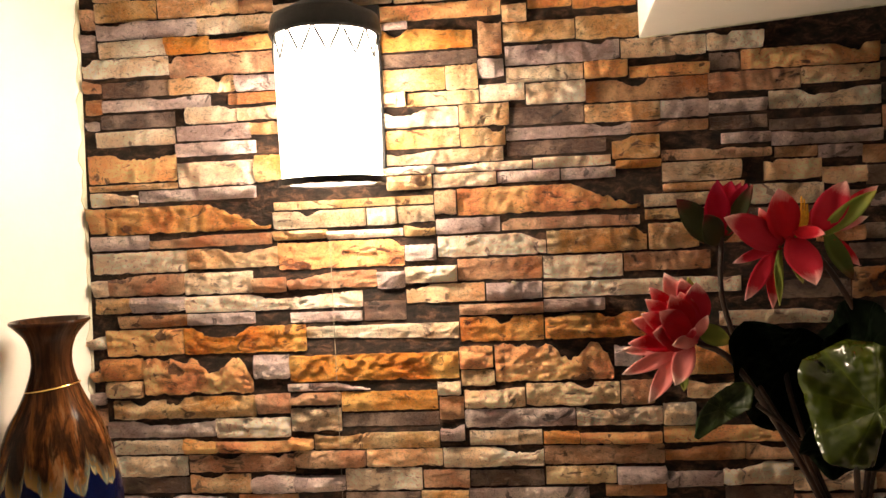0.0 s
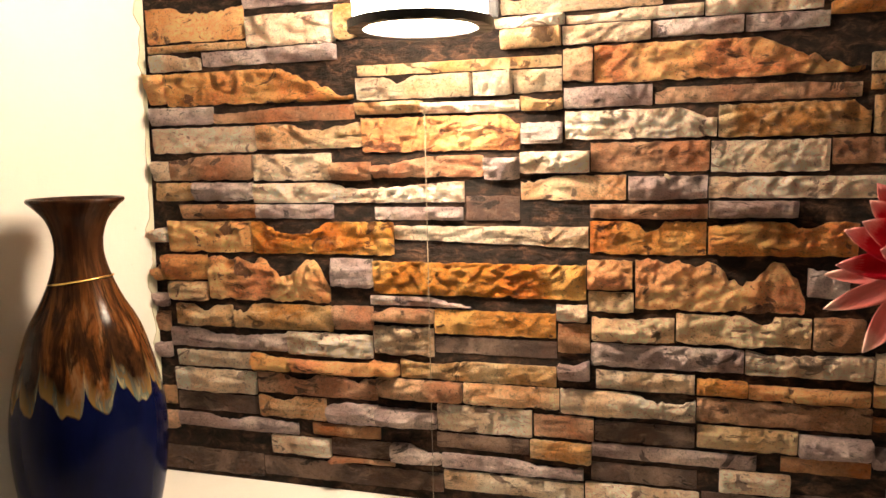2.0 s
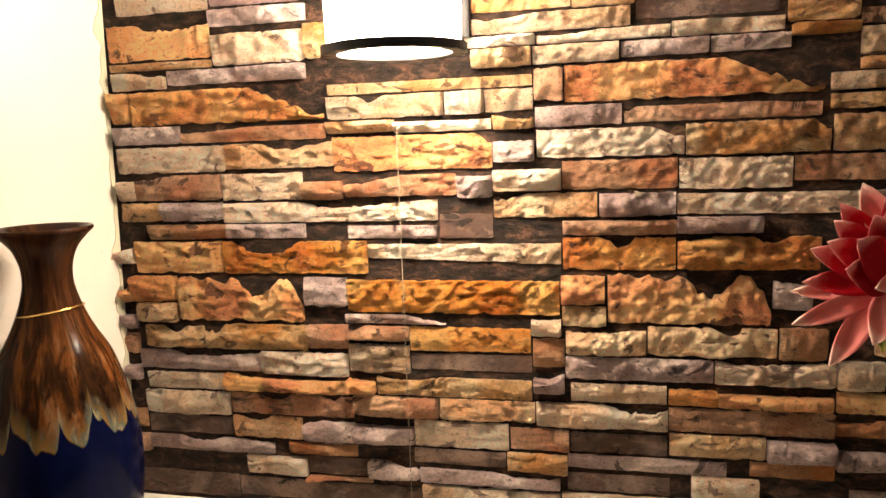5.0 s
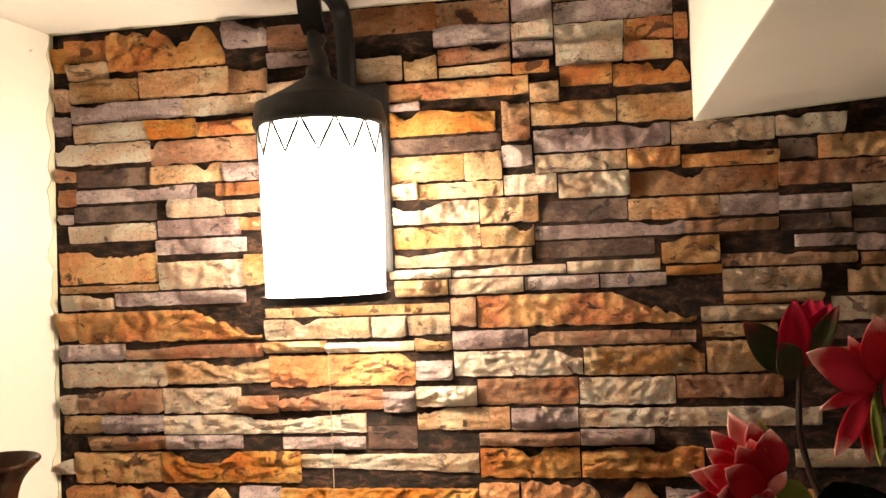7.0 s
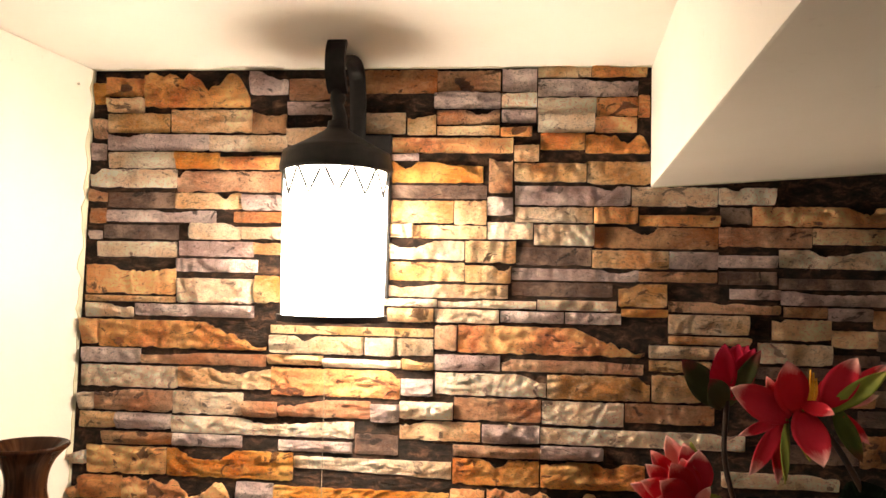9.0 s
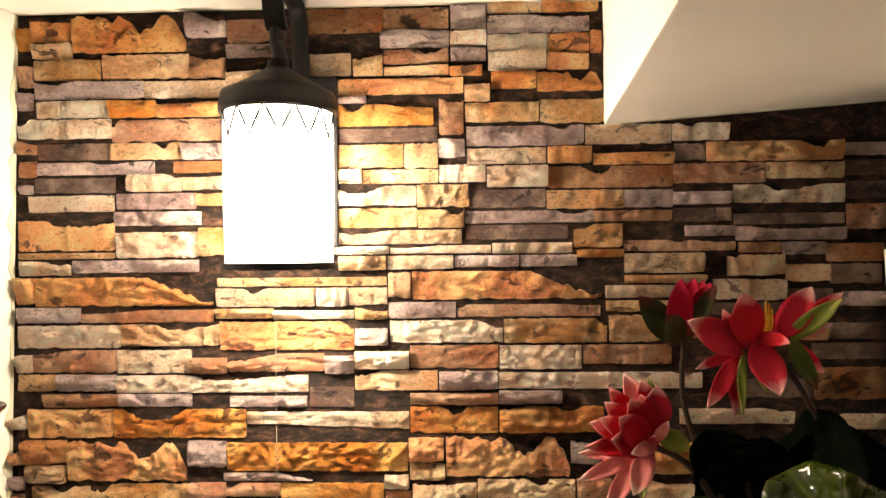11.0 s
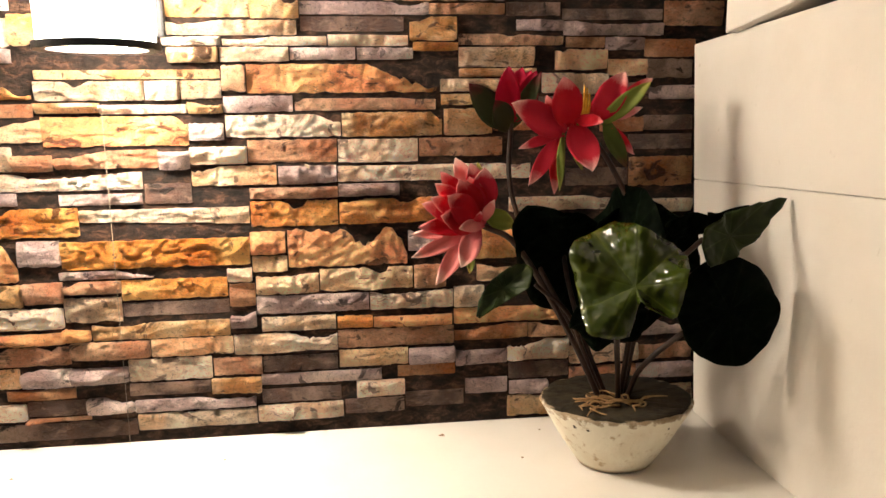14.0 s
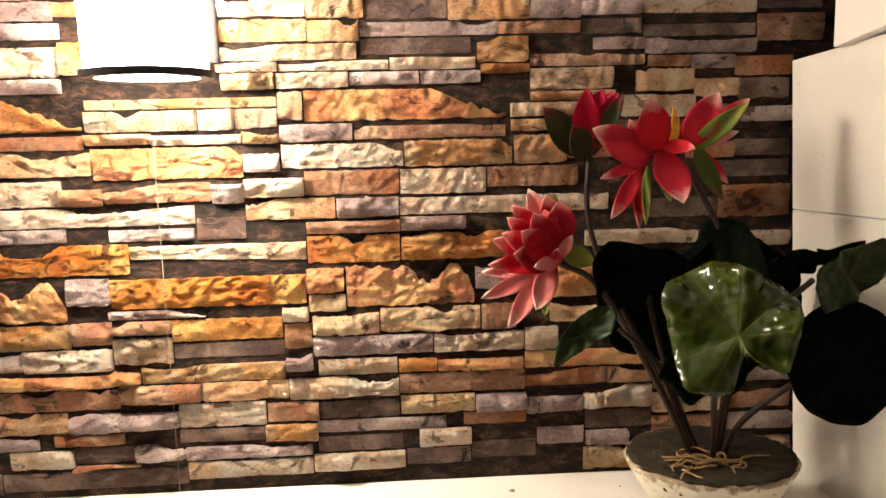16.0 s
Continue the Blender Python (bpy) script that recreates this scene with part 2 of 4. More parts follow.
structure("wall_behind", box(-0.30, ROOM_RIGHT, ROOM_BACK - 0.12, ROOM_BACK, FLOOR_Z, CEIL + 0.1), M_ROOM, "unseen wall closing the room, toned for bounced light", "wall")
structure("floor", box(-0.30, ROOM_RIGHT, ROOM_BACK, 0.0, FLOOR_Z - 0.1, FLOOR_Z), M_FLOOR, "unseen brown floor, toned for bounced light", "floor")

counter = thing("counter", (0.72, -0.3, FLOOR_Z), "white laminate cabinet with a smooth worktop", "counter")


def on(parent, name, bm, material, label="", smooth=False):
    """A part whose mesh is given in world places, under a thing that stands elsewhere."""
    ob = part(name, bm, material, parent, label, smooth)
    ob.matrix_parent_inverse = Matrix.Translation(-parent.location)
    return ob


on(counter, "worktop", box(-0.08, 1.60, -0.62, -0.001, -0.035, 0.0, 0.002), M_TOP, "smooth white worktop with small stains")
on(counter, "body", box(-0.075, 1.60, -0.59, -0.012, FLOOR_Z, -0.036), M_BOARD)


def leaning_board(x_low, x_high, thick, y0, y1, z0a, z0b, z1a, z1b):
    """An upright board whose face leans a little; z..a at the wall end, z..b at the near end."""
    bm = bmesh.new()
    zmax = 0.662
    vs = []
    for y, zl, zh in ((y1, z0a, z1a), (y0, z0b, z1b)):
        for z in (zl, zh):
            x = x_low + (x_high - x_low) * z / zmax
            vs.append((bm.verts.new((x, y, z)), bm.verts.new((x + thick, y, z))))
    a, b, c, d = vs
    for f in ((a[0], b[0], d[0], c[0]), (a[1], c[1], d[1], b[1]), (a[0], a[1], b[1], b[0]), (c[0], d[0], d[1], c[1]), (a[0], c[0], c[1], a[1]), (b[0], b[1], d[1], d[0])):
        bm.faces.new(f)
    bmesh.ops.bevel(bm, geom=bm.edges[:], offset=0.0012, segments=2, affect="EDGES")
    return bm


side_panel = thing("side_panel", (1.47, -0.3, 0.0), "white laminate side panel with a thin joint, on the worktop", "panel")
on(side_panel, "lower_board", leaning_board(1.458, 1.430, 0.022, -0.61, -0.022, 0.0005, 0.0005, 0.4325, 0.4515), M_BOARD)
on(side_panel, "upper_board", leaning_board(1.458, 1.430, 0.022, -0.61, -0.022, 0.4338, 0.4528, 0.6635, 0.690), M_BOARD)
cabinet = thing("wall_cabinet", (1.5, -0.4, 0.672), "white wall cabinet hanging under the beam", "cabinet")


def rising_box(x0, x1, y0, y1, z_wall, z_near, z_top, bevel):
    """A box whose underside rises from its wall end to its near end."""
    bm = box(x0, x1, y0, y1, 0.0, 1.0)
    for v in bm.verts:
        low = z_wall + (z_near - z_wall) * (y1 - v.co.y) / (y1 - y0)
        v.co.z = z_top(low) if v.co.z > 0.5 else low
    bmesh.ops.bevel(bm, geom=bm.edges[:], offset=bevel, segments=2, affect="EDGES")
    return bm


on(cabinet, "side_board", rising_box(1.411, 1.429, -0.62, -0.168, 0.667, 0.723, lambda low: BEAM_Z + 0.028, 0.001), M_BOARD)
on(cabinet, "bottom_board", rising_box(1.4295, 1.75, -0.62, -0.169, 0.668, 0.724, lambda low: low + 0.0175, 0.001), M_BOARD)
on(cabinet, "back_board", box(1.4295, 1.75, -0.180, -0.169, 0.695, BEAM_Z + 0.027), M_BOARD)


# ---- materials of the things ----
def emitter(name, colour, strength):
    m = Mat(name, 0.4)
    m.colour((0.9, 0.88, 0.82))
    m.b.inputs["Emission Color"].default_value = colour
    m.b.inputs["Emission Strength"].default_value = strength
    return m.m


def black_metal():
    m = Mat("black_lamp_metal", 0.45, 0.0, 0.25)
    v = m.coords()
    m.colour(m.ramp(m.noise(v, 60, 4), [(0.35, (0.004, 0.004, 0.0045)), (0.7, (0.012, 0.011, 0.011))]))
    m.bump(m.noise(v, 260, 3), 0.25, 0.002)
    return m.m


M_SHADE = emitter("lit_frosted_glass", LAMP_COLOUR, LAMP_GLOW)
M_BULB = emitter("lit_bulb_cover", LAMP_COLOUR, BULB_GLOW)
M_IRON = black_metal()


def vase_glaze():
    """Cobalt glaze below, ochre and brown runs above, teal and cream at the ends of the drips."""
    m = Mat("drip_glaze", 0.17, 0.0, 0.06)
    c = m.node("ShaderNodeTexCoord")
    sep = m.node("ShaderNodeSeparateXYZ")
    m.link(c.outputs["Object"], sep.inputs[0])
    ang = m.math("ARCTAN2", sep.outputs[1], sep.outputs[0])
    ring = m.node("ShaderNodeCombineXYZ")
    m.link(m.math("COSINE", ang), ring.inputs[0])
    m.link(m.math("SINE", ang), ring.inputs[1])
    m.link(m.math("MULTIPLY", sep.outputs[2], 3.4), ring.inputs[2])
    runs = m.noise(ring.outputs[0], 2.7, 5, 0.62, 0.8)
    thin = m.noise(ring.outputs[0], 5.5, 4, 0.6, 0.6)
    around = m.node("ShaderNodeCombineXYZ")
    m.link(m.math("COSINE", ang), around.inputs[0])
    m.link(m.math("SINE", ang), around.inputs[1])
    wave = m.noise(around.outputs[0], 4.0, 1, 0.5)
    drip = m.math("POWER", m.math("ABSOLUTE", m.math("SINE", m.math("MULTIPLY_ADD", wave, 4.0, m.math("MULTIPLY", ang, 6.0)))), 0.45)
    edge = m.math("MULTIPLY_ADD", drip, -0.038, m.math("MULTIPLY_ADD", wave, 0.05, 0.222))
    above = m.math("SUBTRACT", sep.outputs[2], edge)
    brown = m.ramp(runs, [(0.34, (0.006, 0.003, 0.002)), (0.46, (0.030, 0.012, 0.005)), (0.56, (0.10, 0.033, 0.008)), (0.68, (0.15, 0.085, 0.040))])
    brown = m.mix(m.ramp(thin, [(0.38, (0.9, 0.9, 0.9)), (0.50, (0, 0, 0))]), brown, (0.010, 0.005, 0.003))
    fringe = m.ramp(thin, [(0.35, (0.20, 0.13, 0.045)), (0.46, (0.17, 0.105, 0.035)), (0.52, (0.06, 0.10, 0.095)), (0.60, (0.26, 0.22, 0.12))])
    low = m.node("ShaderNodeMapRange", From_Min=0.0, From_Max=0.030, To_Min=1.0, To_Max=0.0)
    m.link(above, low.inputs[0])
    top = m.mix(m.math("MULTIPLY", low.outputs[0], 0.8), brown, fringe)
    neck = m.node("ShaderNodeMapRange", From_Min=0.30, From_Max=0.40, To_Min=0.0, To_Max=0.85)
    m.link(sep.outputs[2], neck.inputs[0])
    top = m.mix(neck.outputs[0], top, m.mix(runs, (0.002, 0.0015, 0.0015), (0.036, 0.014, 0.007)))
    blue = m.ramp(runs, [(0.3, (0.0012, 0.0022, 0.014)), (0.7, (0.0022, 0.004, 0.026))])
    step = m.node("ShaderNodeMapRange", From_Min=-0.0015, From_Max=0.0015)
    m.link(above, step.inputs[0])
    m.colour(m.mix(step.outputs[0], blue, top))
    m.bump(step.outputs[0], 0.3, 0.004)
    m.bump(runs, 0.10, 0.004)
    return m.m


def gold():
    m = Mat("gold_wire", 0.25, 1.0)
    m.colour((0.75, 0.50, 0.16))
    return m.m


M_GLAZE, M_GOLD = vase_glaze(), gold()


def petal_material(name, root, mid, tip):
    """Silk petal: colour runs from root to tip, with fine lengthwise veins."""
    m = Mat(name, 0.6, spec=0.12)
    c = m.node("ShaderNodeTexCoord")
    sep = m.node("ShaderNodeSeparateXYZ")
    m.link(c.outputs["UV"], sep.inputs[0])
    st = m.node("ShaderNodeMapping")
    st.inputs["Scale"].default_value = (1.2, 22, 1)
    m.link(c.outputs["UV"], st.inputs["Vector"])
    veins = m.noise(st.outputs[0], 2.0, 3)
    blotch = m.noise(m.coords((1, 1, 1), True), 60, 3)
    u = m.math("ADD", sep.outputs[0], m.math("MULTIPLY_ADD", veins, 0.30, -0.15))
    u = m.math("ADD", u, m.math("MULTIPLY_ADD", blotch, 0.3, -0.15))
    col = m.ramp(u, [(0.0, root), (0.40, mid), (0.72, mid), (1.0, tip)])
    m.colour(col)
    m.bump(veins, 0.3, 0.0015)
    return m.m


M_RED = petal_material("red_petal", (0.34, 0.004, 0.010), (0.40, 0.006, 0.016), (0.72, 0.30, 0.29))
M_PINK = petal_material("pink_petal", (0.32, 0.004, 0.014), (0.44, 0.016, 0.036), (0.78, 0.46, 0.42))
M_PALE = petal_material("pale_petal", (0.42, 0.03, 0.05), (0.62, 0.20, 0.19), (0.82, 0.60, 0.52))
M_LEAFSEPAL = petal_material("leafy_sepal", (0.07, 0.10, 0.015), (0.055, 0.075, 0.014), (0.10, 0.03, 0.015))
M_BUD = petal_material("bud_petal", (0.22, 0.004, 0.014), (0.36, 0.005, 0.028), (0.44, 0.02, 0.06))
M_SEPAL = petal_material("green_sepal", (0.10, 0.13, 0.02), (0.16, 0.19, 0.035), (0.30, 0.28, 0.06))
M_DARKSEPAL = petal_material("dark_sepal", (0.045, 0.045, 0.015), (0.035, 0.045, 0.018), (0.14, 0.02, 0.025))


def leaf_material(name, a, b, rough, spec=0.5):
    m = Mat(name, rough, spec=spec)
    v = m.coords()
    sep = m.node("ShaderNodeSeparateXYZ")
    m.link(v, sep.inputs[0])
    ang = m.math("ARCTAN2", sep.outputs[1], sep.outputs[0])
    ray = m.math("POWER", m.math("ABSOLUTE", m.math("SINE", m.math("MULTIPLY", ang, 4.5))), 0.25)
    blotch = m.noise(v, 26, 4, 0.6)
    col = m.ramp(blotch, [(0.35, a), (0.7, b)])
    col = m.mix(m.ramp(ray, [(0.45, (0.55, 0.55, 0.55)), (0.75, (0, 0, 0))]), col, scaled(b, 1.5))
    m.colour(col)
    m.bump(ray, 0.3, 0.005)
    m.bump(m.noise(v, 24, 2, 0.5), 0.85, 0.020)
    return m.m


M_LEAF = leaf_material("glossy_green_leaf", (0.016, 0.027, 0.002), (0.038, 0.053, 0.005), 0.11, 0.36)
M_LEAFMID = leaf_material("dull_green_leaf", (0.008, 0.015, 0.003), (0.020, 0.030, 0.006), 0.5, 0.15)
# leaf sides turned from the lamp: their shade is put into a near-black green
M_LEAFUNLIT = leaf_material("unlit_green_leaf", (0.0008, 0.0018, 0.0007), (0.002, 0.004, 0.0014), 0.7, 0.02)


def simple(name, a, b, scale, rough, bump=0.4, dist=0.003):
    m = Mat(name, rough, spec=0.3)
    v = m.coords()
    m.colour(m.ramp(m.noise(v, scale, 5, 0.65), [(0.35, a), (0.68, b)]))
    m.bump(m.noise(v, scale * 3, 4, 0.7), bump, dist)
    return m.m


M_STEM = simple("brown_green_stem", (0.010, 0.005, 0.003), (0.034, 0.014, 0.006), 40, 0.55)
M_SOIL = simple("dark_glued_soil", (0.008, 0.006, 0.002), (0.040, 0.028, 0.011), 70, 0.75, 0.9, 0.006)
M_ROOT = simple("tan_root", (0.22, 0.12, 0.045), (0.45, 0.29, 0.13), 80, 0.6)
M_STAMEN = simple("yellow_stamen", (0.55, 0.22, 0.01), (0.75, 0.42, 0.03), 90, 0.6)
M_SPECK = simple("brown_stain", (0.20, 0.13, 0.07), (0.34, 0.24, 0.15), 200, 0.7)


def pot_material():
    m = Mat("chalky_pot", 0.7, spec=0.25)
    v = m.coords()
    sep = m.node("ShaderNodeSeparateXYZ")
    m.link(v, sep.inputs[0])
    spots = m.noise(v, 55, 5, 0.7)
    stain = m.noise(v, 14, 3)
    col = m.mix(m.ramp(stain, [(0.5, (0, 0, 0)), (0.75, (0.5, 0.5, 0.5))]), (0.74, 0.70, 0.58), (0.58, 0.48, 0.32))
    col = m.mix(m.ramp(spots, [(0.57, (0, 0, 0)), (0.66, (0.8, 0.8, 0.8))]), col, (0.40, 0.29, 0.16))
    foot = m.ramp(m.math("ADD", sep.outputs[2], m.math("MULTIPLY", stain, 0.012)), [(0.010, (1, 1, 1)), (0.016, (0, 0, 0))])
    lip = m.ramp(m.math("ADD", sep.outputs[2], m.math("MULTIPLY_ADD", spots, 0.05, -0.025)), [(0.098, (0, 0, 0)), (0.103, (0.85, 0.85, 0.85))])
    col = m.mix(lip, col, (0.20, 0.13, 0.06))
    m.colour(m.mix(foot, col, (0.30, 0.18, 0.07)))
    m.bump(spots, 0.5, 0.004)
    return m.m


M_POT = pot_material()


# ---- wall lamp ----
LX, LY, LZ = 0.497, -0.165, 0.648
lamp = thing("wall_lamp", (LX, 0.0, LZ), "lit black metal wall lantern with a white glass cylinder", "wall lamp")


def strip(points, width, thick):
    """A flat bar, width along x, through (y, z) points."""
    line = smooth_line([(LX, y, z) for y, z in points], 40)
    return sheet([[p + Vector((s * width / 2, 0, 0)) for s in (-1, -0.33, 0.33, 1)] for p in line], thick)


shade = on(lamp, "shade", lathe([(0.0735, 0.004), (0.0765, 0.004), (0.0785, 0.10), (0.0785, 0.20), (0.0775, 0.2235), (0.0745, 0.2235), (0.0755, 0.2), (0.0755, 0.1), (0.0735, 0.004)], 48, (LX, LY, LZ)), M_SHADE, "glowing frosted white glass", True)
on(lamp, "bulb_cover", lathe([(0, 0.030), (0.05, 0.031), (0.070, 0.034), (0.070, 0.038), (0, 0.038)], 40, (LX, LY, LZ)), M_BULB, "glowing round diffuser", True)


def scallop(i, a):
    return (0.0, -0.0016 * abs(math.sin(9 * a)) if i == 1 else 0.0)


on(lamp, "bottom_ring", lathe([(0.066, 0.0), (0.0835, 0.0), (0.0835, 0.009), (0.066, 0.009), (0.066, 0.0)], 72, (LX, LY, LZ - 0.004), scallop), M_IRON)
on(lamp, "cap", lathe([(0.070, 0.222), (0.0845, 0.220), (0.0865, 0.226), (0.0855, 0.233), (0.0835, 0.243), (0.0815, 0.251), (0.067, 0.258), (0.047, 0.269), (0.031, 0.279), (0.021, 0.285), (0.016, 0.290), (0.015, 0.300), (0.0, 0.302)], 48, (LX, LY, LZ)), M_IRON, "domed black cap", True)
on(lamp, "back_plate", box(0.445, 0.556, -0.021, -0.001, 0.676, 0.957, 0.004), M_IRON)
on(lamp, "arm", strip([(-0.018, 0.90), (-0.020, 0.98), (-0.027, 1.035), (-0.045, 1.062), (-0.080, 1.068), (-0.125, 1.060), (-0.168, 1.045), (-0.184, 1.035)], 0.027, 0.008), M_IRON, "curved flat black iron arm", True)
on(lamp, "scroll", strip([(-0.180, 1.068), (-0.190, 1.052), (-0.193, 1.035), (-0.190, 1.018), (-0.180, 1.002), (-0.168, 0.994)], 0.030, 0.009), M_IRON, "square-cut scroll end")
on(lamp, "hanger", tube([(LX, LY, 0.925), (LX + 0.003, LY, 0.955), (LX - 0.003, LY - 0.002, 0.98), (LX, LY - 0.008, 1.006)], (0.013, 0.008), 14, 12), M_IRON, smooth=True)
on(lamp, "knob", lathe([(0, -0.012), (0.009, -0.009), (0.012, 0), (0.009, 0.009), (0, 0.012)], 16, (LX, LY, 0.985)), M_IRON, smooth=True)
for level, height, count in ((0.224, -0.042, 12),):
    zig = []
    for k in range(count * 2):
        a = math.pi * k / count
        r = 0.0797
        zig.append((LX + r * math.cos(a), LY + r * math.sin(a), LZ + level + (height if k % 2 else 0)))
    zig.append(zig[0])
    fine = []
    for p, q in zip(zig, zig[1:]):
        for s in range(4):
            w = Vector(p).lerp(Vector(q), s / 4)
            flat = Vector((w.x - LX, w.y - LY)).normalized() * 0.0800
            fine.append((LX + flat.x, LY + flat.y, w.z))
    on(lamp, "wire", tube(fine, 0.0021, 0, 5, closed=True), M_IRON)
for a in (math.pi / 4, 3 * math.pi / 4):
    bx, by = LX + 0.0815 * math.cos(a), LY + 0.0815 * math.sin(a)
    on(lamp, "cage_bar", tube([(bx, by, LZ + 0.002), (bx, by, LZ + 0.232)], 0.0016, 4, 6), M_IRON)

# ---- vase ----
VX, VY = 0.066, -0.246
vase = thing("vase", (VX, VY, 0.0), "tall glazed ceramic vase, cobalt blue with brown drips, on the worktop", "vase")
PROFILE = [(0, 0.0), (0.050, 0.0), (0.055, 0.003), (0.064, 0.03), (0.075, 0.066), (0.0855, 0.112), (0.0900, 0.165), (0.0890, 0.205), (0.0825, 0.245), (0.0735, 0.280), (0.063, 0.312), (0.047, 0.342), (0.036, 0.368), (0.0290, 0.392), (0.0275, 0.408), (0.0292, 0.424), (0.0355, 0.441), (0.047, 0.455), (0.0535, 0.461), (0.0545, 0.464), (0.052, 0.466), (0.043, 0.459), (0.031, 0.443), (0.0235, 0.425), (0.024, 0.40), (0.030, 0.36), (0.06, 0.30), (0.08, 0.2), (0.05, 0.012), (0, 0.012)]
rounded = smooth_line([(r * 1.025, 0, z * 1.028 - 0.0205 * min(1.0, z / 0.06)) for r, z in PROFILE[1:-1]], 96)
vase_body = lathe([(0, 0.0)] + [(max(p.x, 0.002), max(p.z, 0.0)) for p in rounded] + [(0, 0.012)], 72)
for vert in vase_body.verts:
    vert.co.x += 0.014 * vert.co.z  # the neck leans a little
part("body", vase_body, M_GLAZE, vase, smooth=True)
part("gold_band", tube([(0.005 + 0.0378 * math.cos(a), 0.0378 * math.sin(a), 0.357 + 0.005 * math.cos(a)) for a in [2 * math.pi * k / 48 for k in range(48)]], 0.0011, 0, 6, closed=True), M_GOLD, vase, "thin gold wire")


# ---- potted lotus ----
PX, PY = 1.244, -0.195
lotus = thing("potted_lotus", (PX, PY, 0.0), "artificial red lotus plant in a chalky white bowl", "potted plant")


def oval(bm):
    """Draws a round bowl in from front to back."""
    for vert in bm.verts:
        vert.co.y = PY + (vert.co.y - PY) * 0.88
    return bm


def chip(i, a):
    n = noise.noise(Vector((6 * math.cos(a), 6 * math.sin(a), i * 0.7)))
    return (0.0035 * n, 0.004 * n) if i in (3, 4, 5, 6) else (0.0008 * n, 0)


on(lotus, "pot", oval(lathe([(0, 0), (0.052, 0), (0.060, 0.004), (0.090, 0.050), (0.117, 0.098), (0.120, 0.104), (0.116, 0.108), (0.109, 0.102), (0.09, 0.07), (0, 0.06)], 72, (PX, PY, 0), chip)), M_POT, "chalky white bowl with a chipped rim", True)
on(lotus, "soil", oval(lathe([(0, 0.109), (0.04, 0.108), (0.08, 0.108), (0.104, 0.109), (0.1175, 0.1085), (0.108, 0.085), (0, 0.08)], 64, (PX, PY, 0), lambda i, a: (0.004 * noise.noise(Vector((11 * math.cos(a), 11 * math.sin(a), 7 + i))) if i > 1 else 0, 0.004 * noise.noise(Vector((9 * math.cos(a), 9 * math.sin(a), i)))))), M_SOIL, "dark rough soil", True)
rnd = random.Random(5)
for k in range(16):
    a0 = rnd.uniform(-math.pi, math.pi)
    x, y = PX + rnd.uniform(-0.05, 0.03), PY - 0.045 + rnd.uniform(-0.012, 0.02)
    pts = [(x, y, 0.112)]
    for s in range(4):
        a0 += rnd.uniform(-0.9, 0.9)
        x += 0.021 * math.cos(a0)
        y = max(PY - 0.095, min(PY + 0.04, y + 0.011 * math.sin(a0)))
        x = max(PX - 0.075, min(PX + 0.075, x))
        pts.append((x, y, 0.112 + rnd.uniform(0, 0.007)))
    on(lotus, "root", tube(pts, (0.0019, 0.0010), 14, 5), M_ROOT, smooth=True)


def stem(points, radius):
    return on(lotus, "stem", tube(points, radius * 0.78, 22, 8), M_STEM, smooth=True)


def petal_mesh(base, tip, width, face, bow, cup, blunt=0.95):
    """A petal from base to tip; face: the way its inner side looks."""
    base, tip, face = Vector(base), Vector(tip), Vector(face)
    axis = tip - base
    length = axis.length
    axis.normalize()
    face = (face - axis * face.dot(axis)).normalized()
    side = axis.cross(face)
    n, m = 10, 6
    grid = []
    for i in range(n + 1):
        u = i / n
        w = 1.12 * width / 2 * (math.sin(math.pi * min(1, u * 0.955 + 0.045) ** blunt) ** 0.75 + 0.05 * (1 - u))
        row = []
        for j in range(m + 1):
            s = 2 * j / m - 1
            lift = cup * w * (s * s) - bow * length * math.sin(math.pi * u) + 0.02 * length * math.sin(7 * u + 3 * s)
            row.append(base + axis * (u * length) + side * (s * w) + face * lift)
        grid.append(row)
    bm = sheet(grid, 0.0009)
    layer = bm.loops.layers.uv.new("UVMap")
    for f in bm.faces:
        for lp in f.loops:
            p = lp.vert.co - base
            u = p.dot(axis) / length
            lp[layer].uv = (u, p.dot(side) / width + 0.5)
    return bm


def flower(centre, petals, label):
    """petals: base (x, z) and tip (x, y, z) from the centre in metres, width, material."""
    core = on(lotus, "flower", lathe([(0, -0.010), (0.005, -0.007), (0.0075, 0.0), (0.006, 0.004), (0, 0.006)], 20, (centre[0], centre[1] + 0.006, centre[2])), M_SEPAL, label, True)
    c = Vector(centre)
    for bx, bz, dx, dy, dz, w, mat in petals:
        base, tip = c + Vector((bx, 0.0, bz)), c + Vector((dx, dy, dz))
        face = Vector((-dx * 0.4, -0.9, 0.25 - dz * 0.4))
        name = "sepal" if mat in (M_SEPAL, M_DARKSEPAL, M_LEAFSEPAL) else "petal"
        part(name, petal_mesh(base, tip, w, face, 0.07, 0.30), mat, core, smooth=True)
    return core


